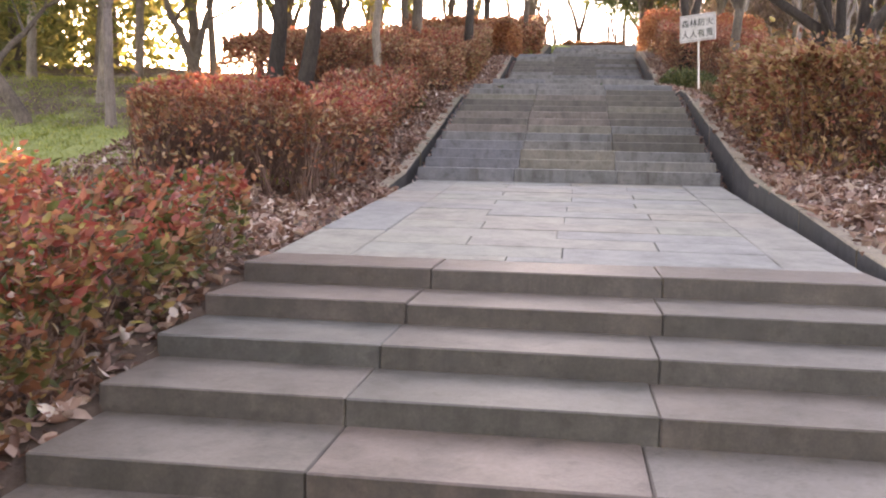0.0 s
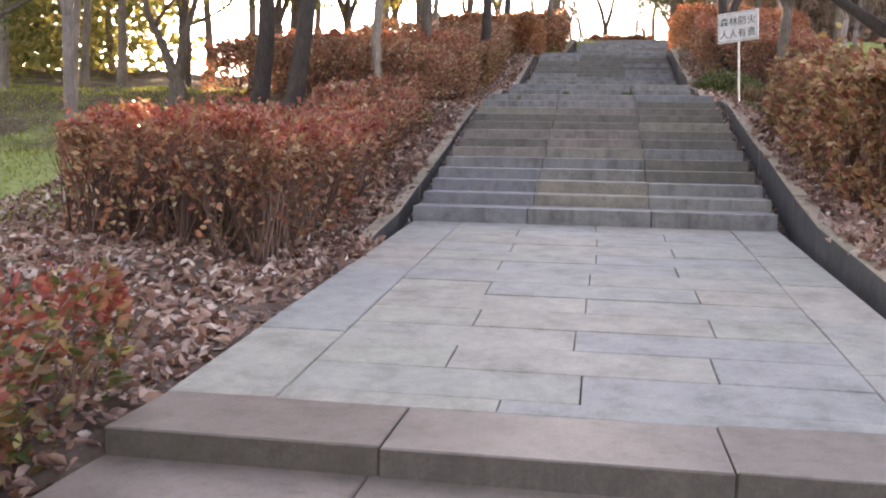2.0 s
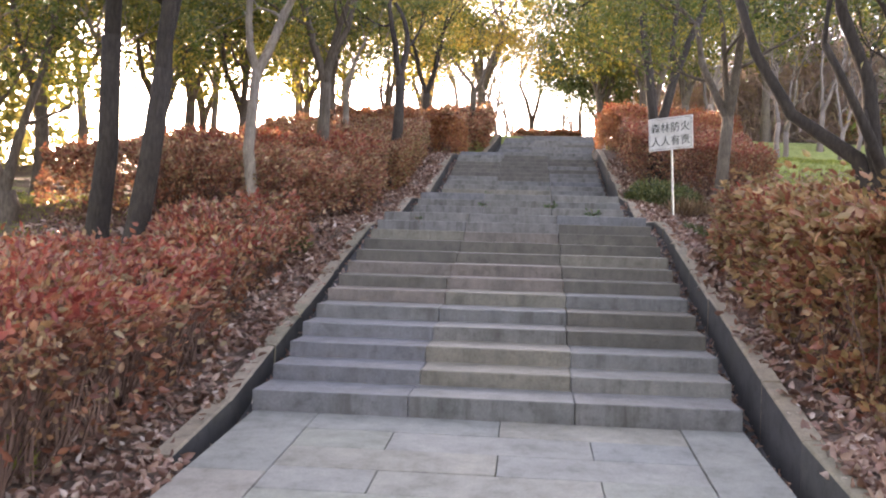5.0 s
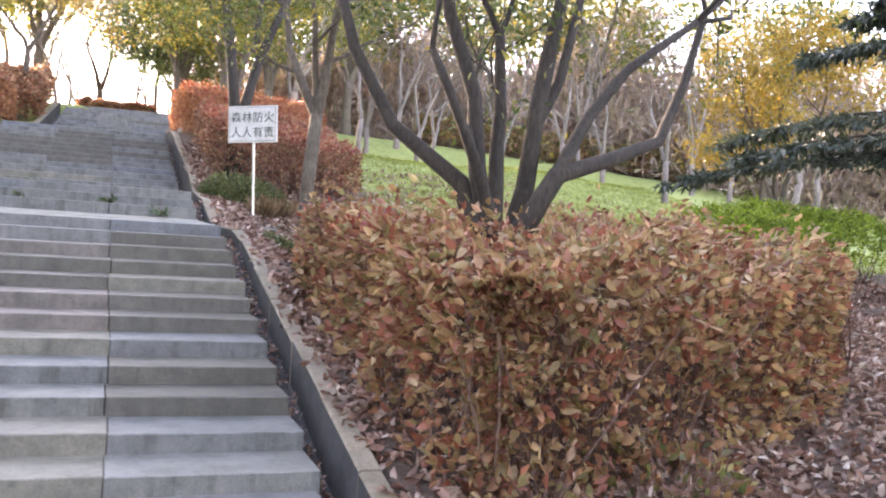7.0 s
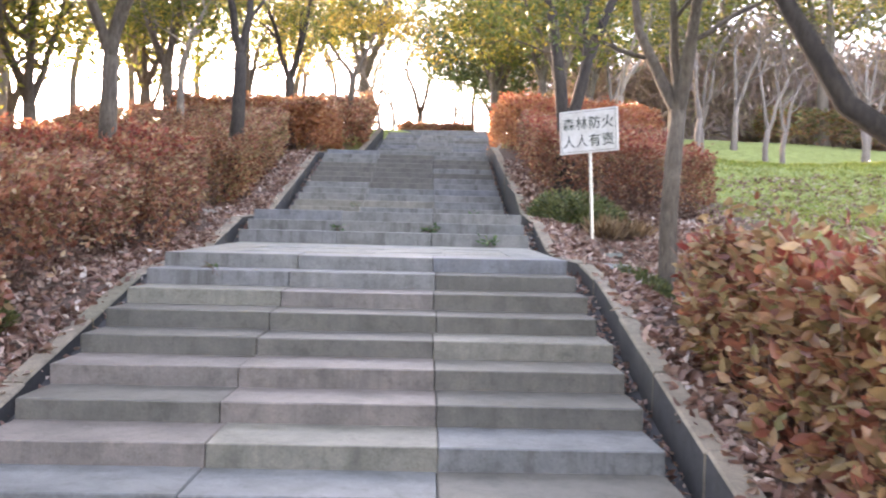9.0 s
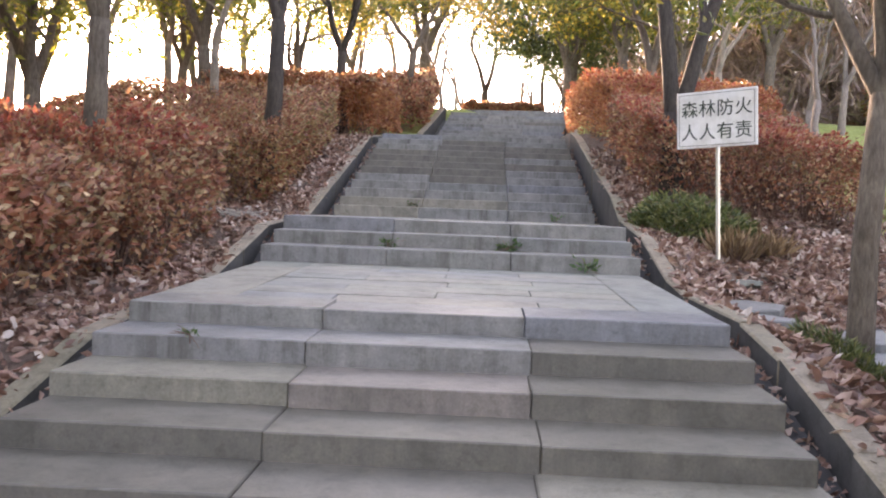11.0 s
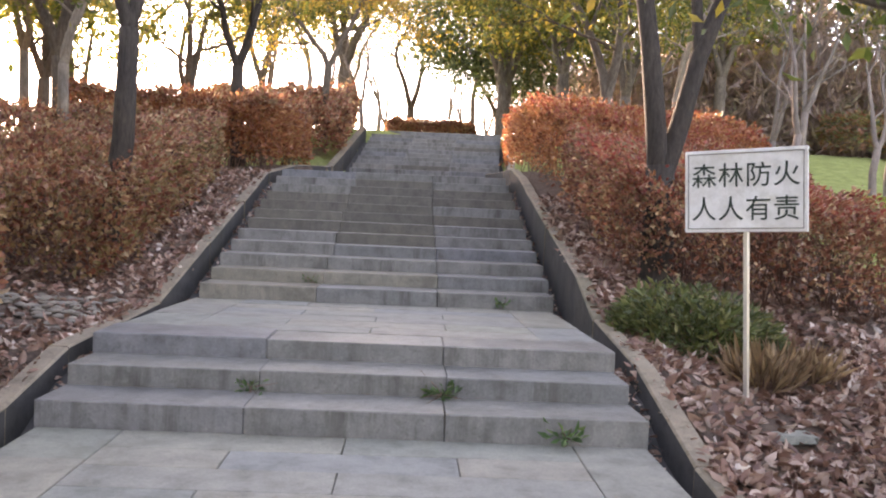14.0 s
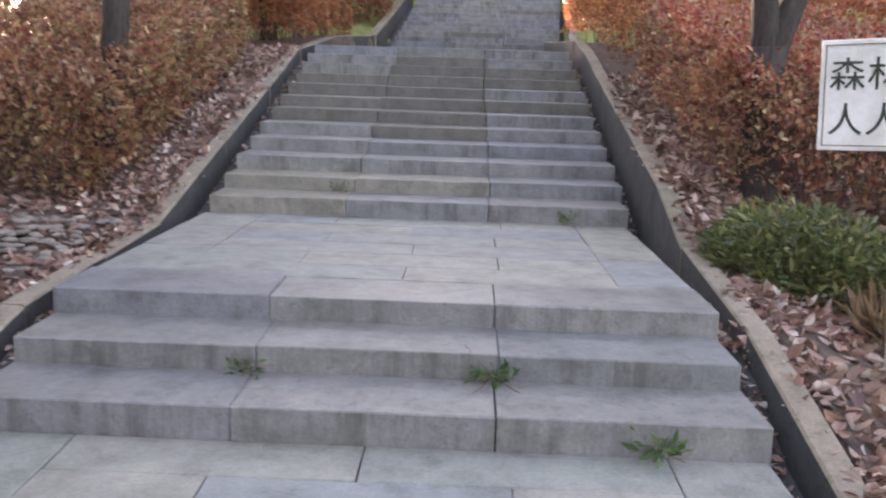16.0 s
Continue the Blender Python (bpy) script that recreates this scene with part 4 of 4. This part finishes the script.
# ---- sign ----
def build_sign():
    m, n, l, b = material("weathered white sheet", 0.55)
    co = n.new("ShaderNodeNewGeometry").outputs["Position"]
    r = ramp(n, [(0.3, (0.60, 0.58, 0.53)), (0.6, (0.80, 0.79, 0.76))])
    l.new(noise_node(n, l, co, 7, 7, 0.7), r.inputs[0])
    l.new(r.outputs[0], b.inputs["Base Color"])
    ink, _, _, bi = material("dark green lettering", 0.6)
    bi.inputs["Base Color"].default_value = (0.03, 0.045, 0.035, 1)
    red, _, _, br = material("border line paint", 0.6)
    br.inputs["Base Color"].default_value = (0.18, 0.16, 0.13, 1)
    steel, _, _, bs = material("galvanised steel", 0.35, 0.8)
    bs.inputs["Base Color"].default_value = (0.62, 0.6, 0.56, 1)
    gx, gy = 2.47, 14.3
    z = float(gz(gx, gy))
    root = thing("signboard", gx, gy, z, "white metal sign with dark Chinese letters on a thin post", "sign")
    root.rotation_euler = (0, radians(-3.0), radians(-34.5))
    h0, h1, w = SIGN_LOW - z, SIGN_TOP - z, 0.765
    slab("panel", (-w / 2, -0.012, h0), (w / 2, 0.012, h1), m, root, 0.004)
    v, f = tubes([([(0, 0.03, -0.2), (0, 0.03, h1 - 0.05)], [0.021, 0.021])], 10)
    mesh_object("post", v, f, steel, root, "thin round steel post")
    t = 0.005
    q = 0.022
    for lo, hi in (((-w / 2 + q, h0 + q), (w / 2 - q, h0 + q + t)), ((-w / 2 + q, h1 - q - t), (w / 2 - q, h1 - q)), ((-w / 2 + q, h0 + q + t), (-w / 2 + q + t, h1 - q - t)), ((w / 2 - q - t, h0 + q + t), (w / 2 - q, h1 - q - t))):
        slab("border_line", (lo[0], -0.0165, lo[1]), (hi[0], -0.0125, hi[1]), red, root, 0.0008)
    for text, zz in (("森林防火", 0.575), ("人人有责", 0.17)):
        cu = bpy.data.curves.new("lettering", "FONT")
        cu.body, cu.size, cu.align_x, cu.extrude, cu.space_character = text, 0.166, "CENTER", 0.001, 1.06
        cu.offset = 0.0006
        cu.materials.append(ink)
        ob = new("lettering", cu)
        ob.parent = root
        ob.matrix_basis = pose(0, -0.0145, h0 + (h1 - h0) * zz, 90, 0, 0)


SIGN_LOW, SIGN_TOP = 3.03, 3.56
build_sign()


# ---- litter and grass ----
def scatter(name, n, xr, yr, mat, label, category, size, lie, seed, width=0.5, dens=None, up=0.0, clear=1.95):
    rng = np.random.default_rng(seed)
    x, y = rng.uniform(*xr, n), rng.uniform(*yr, n)
    keep = np.abs(x) > np.where((x < 0) & (y > 4.3), 1.8, clear)
    if dens:
        keep &= rng.random(n) < dens(x, y)
    x, y = x[keep], y[keep]
    pos = np.stack([x, y, gz(x, y) + 0.025 * np.sin(x * 5.1 + y * 2.3) * np.sin(y * 4.3 - x * 1.7) + rng.uniform(0.0, 0.02, len(x)) + up], 1)
    way = rng.normal(0, 1, pos.shape) * [1, 1, lie] + [0, 0, lie]
    ob = leaf_mesh(name, pos, way, rng.uniform(0.6, 1.3, len(x)) * size, mat, width=width, fold=0.4, ovate=width > 0.3)
    tagged(ob, label, category, kind="stuff")


def patch(x, y):
    d = np.clip(0.82 + 0.4 * np.sin(x * 1.9 + 1) * np.sin(y * 1.4) + 0.3 * np.sin(x * 4.3 - y * 3.1), 0.4, 1)
    d = d * (1 - 0.85 * np.clip((x - 3.7) / 1.2, 0, 1) * np.clip((y - 12.8) / 1.5, 0, 1))
    d = np.where((x > 1.9) & (np.abs(y - 12.25) < 0.55), d * 0.3, d)
    return np.where((x < -2.0) & (np.abs(y - 15.5) < 0.8), 0.14, d)


scatter("leaf_litter", 90000, (-5.5, -1.6), (-5, 22), LITTER, "fallen brown leaves on the slope", "leaf litter", 0.075, 0.25, 41, 0.5, patch, clear=1.62)
scatter("leaf_litter", 135000, (1.8, 9.5), (1, 20), LITTER, "dry fallen leaves under the hedges", "leaf litter", 0.085, 0.25, 42, 0.5, patch, clear=1.8)
def gutter_leaves():
    rng = np.random.default_rng(45)
    n = 2600
    side = rng.choice((-1, 1), n, p=(0.3, 0.7))
    y = rng.uniform(4.6, 21.5, n)
    x = side * rng.uniform(1.61, 1.735, n)
    pos = np.stack([x, y, gz_path(y) - 0.195 + rng.uniform(0, 0.03, n)], 1)
    tagged(leaf_mesh("leaf_litter", pos, rng.normal(0, 1, (n, 3)) * [1, 1, 0.4], rng.uniform(0.03, 0.08, n), LITTER, width=0.5), "fallen leaves gathered in the stair gutters", "leaf litter", kind="stuff")


gutter_leaves()
scatter("lawn_grass", 70000, (-13, -4.2), (-3, 12), LEAF_GRASS, "short green lawn grass", "grass", 0.06, 1.6, 43, 0.12, lambda x, y: np.clip((-x - 3.8) / 2.2, 0, 1) * np.clip(0.6 + 0.5 * np.sin(x * 2.1) * np.sin(y * 1.7 + x), 0.2, 1))
scatter("lawn_grass", 60000, (4.5, 14), (10, 24), LEAF_GRASS, "short green lawn grass beyond the hedge", "grass", 0.07, 1.6, 44, 0.12, lambda x, y: np.clip((x - 4.4) / 2.0, 0.1, 1) * np.clip((y - 11) / 4, 0.15, 1))


# ---- side paths, weeds and small growth ----
def stepping_stones():
    m = stone_material("slate flagstone", [(0.15, 0.155, 0.165), (0.20, 0.205, 0.21), (0.17, 0.17, 0.165)], 0.3)
    rng = np.random.default_rng(71)
    for i, (x, y) in enumerate([(2.15, 12.15), (2.2, 12.68), (2.75, 12.35), (2.6, 11.9), (3.2, 12.05), (3.3, 12.55), (3.85, 12.3), (4.4, 12.05), (4.5, 12.6), (5.1, 12.3), (5.7, 12.2)]):
        z = float(gz(x, y))
        n = 7
        r = [rng.uniform(0.27, 0.38) for _ in range(n)]
        ring = [(math.cos(2 * math.pi * j / n) * r[j] * 1.15, math.sin(2 * math.pi * j / n) * r[j]) for j in range(n)]
        verts = [(a, b, -0.05) for a, b in ring] + [(a, b, 0.022) for a, b in ring] + [(a * 0.95, b * 0.95, 0.03) for a, b in ring]
        faces = [(j, (j + 1) % n, n + (j + 1) % n, n + j) for j in range(n)] + [(n + j, n + (j + 1) % n, 2 * n + (j + 1) % n, 2 * n + j) for j in range(n)] + [tuple(range(2 * n, 3 * n)), tuple(range(n - 1, -1, -1))]
        ob = tagged(mesh_object("stepping_stone", verts, faces, m), "flat irregular grey slate stepping stone", "stone", "stepping stones")
        ob.matrix_basis = pose(x, y, z + 0.03, float(rng.uniform(-3, 3)), float(rng.uniform(-3, 3)), float(rng.uniform(0, 60)))


stepping_stones()


def pebble_path():
    m = stone_material("river pebbles", [(0.16, 0.135, 0.115), (0.25, 0.22, 0.185), (0.20, 0.18, 0.16), (0.32, 0.285, 0.24)], 0.2, 0.85)
    rng = np.random.default_rng(72)
    root = thing("pebble_path", -2.9, 15.5, float(gz(-2.9, 15.5)), "side path paved with rounded river pebbles", "path", kind="structure")
    bm = bmesh.new()
    bmesh.ops.create_icosphere(bm, subdivisions=1, radius=1)
    me = bpy.data.meshes.new("pebble")
    bm.to_mesh(me)
    bm.free()
    me.polygons.foreach_set("use_smooth", [True] * len(me.polygons))
    me.materials.append(m)
    o = root.location
    for _ in range(290):
        x, y = -rng.uniform(2.02, 4.4), rng.uniform(14.75, 16.25)
        ob = new("pebble", me)
        ob.parent = root
        s = rng.uniform(0.028, 0.05)
        ob.matrix_basis = pose(x - o.x, y - o.y, float(gz(x, y)) - o.z + 0.018, 0, 0, float(rng.uniform(0, 360))) @ Matrix.Diagonal((s * 1.5, s, s * 0.55, 1))


pebble_path()


LEAF_WEED = leaf_material("weed leaves", [(0.0, (0.04, 0.085, 0.03)), (0.6, (0.07, 0.135, 0.045)), (1.0, (0.12, 0.18, 0.06))], 0.25)


def weed(x, y, z, r, n, seed, label):
    rng = np.random.default_rng(seed)
    root = thing("weed", x, y, z, label, "weed", "weeds in the stair joints")
    a = rng.uniform(0, 2 * math.pi, n)
    way = np.stack([np.cos(a), np.sin(a) - 0.35, rng.uniform(0.15, 0.9, n)], 1)
    pos = way * rng.uniform(0.05, 0.75, (n, 1)) * r * [1, 0.7, 0.8] + rng.normal(0, r * 0.08, (n, 3)) + [0, 0, 0.015]
    way = way + rng.normal(0, 0.7, (n, 3))
    leaf_mesh("foliage", pos, way, rng.uniform(0.3, 0.6, n) * r, LEAF_WEED, root, width=0.38)
    v, f = tubes([([(0, 0, -0.02), (0, -0.01, 0.03), tuple(q * r * 0.7)], [0.004, 0.003, 0.0015]) for q in way[:6]])
    mesh_object("stalk", v, f, TWIG, root)
    return root


weed(0.52, 13.74, 2.01, 0.13, 46, 81, "leafy green weed rooted in a step joint")
weed(-0.56, 13.74, 2.01, 0.11, 34, 82, "small green weed rooted in a step joint")
weed(1.16, 13.32, 1.885, 0.14, 50, 83, "straggly green weed at the foot of a step")
weed(1.15, 16.73, 2.25, 0.10, 36, 84, "small green weed at the foot of a step")
weed(-0.62, 17.17, 2.37, 0.08, 26, 85, "small green weed in a step joint")
weed(-1.1, 10.0, 1.70, 0.075, 22, 86, "small green sprout in a step joint")


def clump(name, x, y, rx, ry, h, n, mat, size, seed, label, category, width, up):
    rng = np.random.default_rng(seed)
    z = float(gz(x, y))
    root = thing(name, x, y, z, label, category)
    a, r = rng.uniform(0, 2 * math.pi, n), np.sqrt(rng.random(n))
    px, py = np.cos(a) * r * rx, np.sin(a) * r * ry
    pz = rng.random(n) * h * np.sqrt(np.clip(1 - r * r, 0.05, 1)) + gz(px + x, py + y) - z
    way = np.stack([px / rx, py / ry, np.full(n, up)], 1) + rng.normal(0, 0.5, (n, 3))
    leaf_mesh("foliage", np.stack([px, py, pz], 1), way, rng.uniform(0.6, 1.2, n) * size, mat, root, width=width)
    v, f = tubes([([(px[i] * 0.3, py[i] * 0.3, -0.03), (px[i] * 0.6, py[i] * 0.6, pz[i] * 0.5 + 0.02), (px[i], py[i], pz[i])], [0.006, 0.004, 0.002]) for i in range(40)])
    tagged(mesh_object("stem_tangle", v, f, TWIG, root), kind="stuff")
    return root


clump("shrub", 2.5, 15.4, 0.66, 0.42, 0.44, 3000, LEAF_FERN, 0.095, 91, "low feathery dark green shrub beneath the red hedge", "shrub", 0.3, 0.4)
clump("grass_tuft", 2.75, 14.75, 0.22, 0.18, 0.12, 180, LEAF_STRAW, 0.26, 92, "dry straw-coloured grass tuft behind the sign post", "grass", 0.04, 1.6)
clump("grass_tuft", 3.1, 14.9, 0.2, 0.18, 0.1, 160, LEAF_STRAW, 0.22, 93, "dry straw-coloured grass tuft on bare earth", "grass", 0.04, 1.6)
clump("shrub", 2.4, 11.1, 0.3, 0.25, 0.2, 900, LEAF_FERN, 0.08, 94, "small green plant at the foot of a tree", "shrub", 0.2, 0.9)
clump("shrub", -2.75, 9.2, 0.55, 0.3, 0.28, 3500, LEAF_FERN, 0.07, 95, "low green plants below a reddish hedge", "shrub", 0.2, 0.9)
clump("shrub", 2.55, 5.0, 0.4, 0.3, 0.3, 170, LEAF_BROWN, 0.095, 97, "straggly brown seedlings before the hedge", "shrub", 0.5, 0.6)
clump("shrub", 3.5, 5.35, 0.6, 0.3, 0.28, 220, LEAF_MIX, 0.09, 98, "straggly green and rust seedlings before the hedge", "shrub", 0.5, 0.6)
clump("grass_tuft", -2.6, 3.9, 0.25, 0.2, 0.1, 250, LEAF_GRASS, 0.12, 96, "few green blades among fallen leaves", "grass", 0.08, 1.4)


def footing():
    x, y = 2.62, 14.05
    z = float(gz(x, y))
    root = thing("footing_stone", x, y, z, "flat pale broken concrete piece by the sign post", "stone")
    slab("block", (-0.16, -0.11, -0.04), (0.17, 0.12, 0.025), PAVER, root, 0.012, 0.012)
    return root


footing()


def far_house():
    white, n, l, b = material("white render", 0.8)
    co = n.new("ShaderNodeNewGeometry").outputs["Position"]
    r = ramp(n, [(0.3, (0.66, 0.65, 0.62)), (0.7, (0.82, 0.81, 0.79))])
    l.new(noise_node(n, l, co, 1.5, 5), r.inputs[0])
    l.new(r.outputs[0], b.inputs["Base Color"])
    tile = stone_material("grey roof tile", [(0.16, 0.15, 0.15), (0.2, 0.19, 0.185)], 0.3)
    dark, _, _, bd = material("dark window glass", 0.15)
    bd.inputs["Base Color"].default_value = (0.03, 0.035, 0.04, 1)
    x, y = 21.0, 47.0
    z = float(gz(x, y))
    root = thing("house", x, y, z, "low white house beyond the winter woods", "house")
    slab("wall", (-6, -2.5, -0.6), (6, 2.5, 2.6), white, root, 0.03)
    verts = [(-6.4, -2.9, 2.6), (6.4, -2.9, 2.6), (6.4, 2.9, 2.6), (-6.4, 2.9, 2.6), (-6.4, 0, 3.9), (6.4, 0, 3.9)]
    mesh_object("roof", verts, [(0, 1, 5, 4), (2, 3, 4, 5), (0, 4, 3), (1, 2, 5), (3, 2, 1, 0)], tile, root)
    for wx in (-4, -1.3, 1.3, 4):
        win = slab("window", (wx - 0.55, -2.56, 0.9), (wx + 0.55, -2.48, 2.0), white, root, 0.01)
        slab("pane", (wx - 0.46, -2.58, 0.99), (wx + 0.46, -2.565, 1.91), dark, win, 0.002)


far_house()
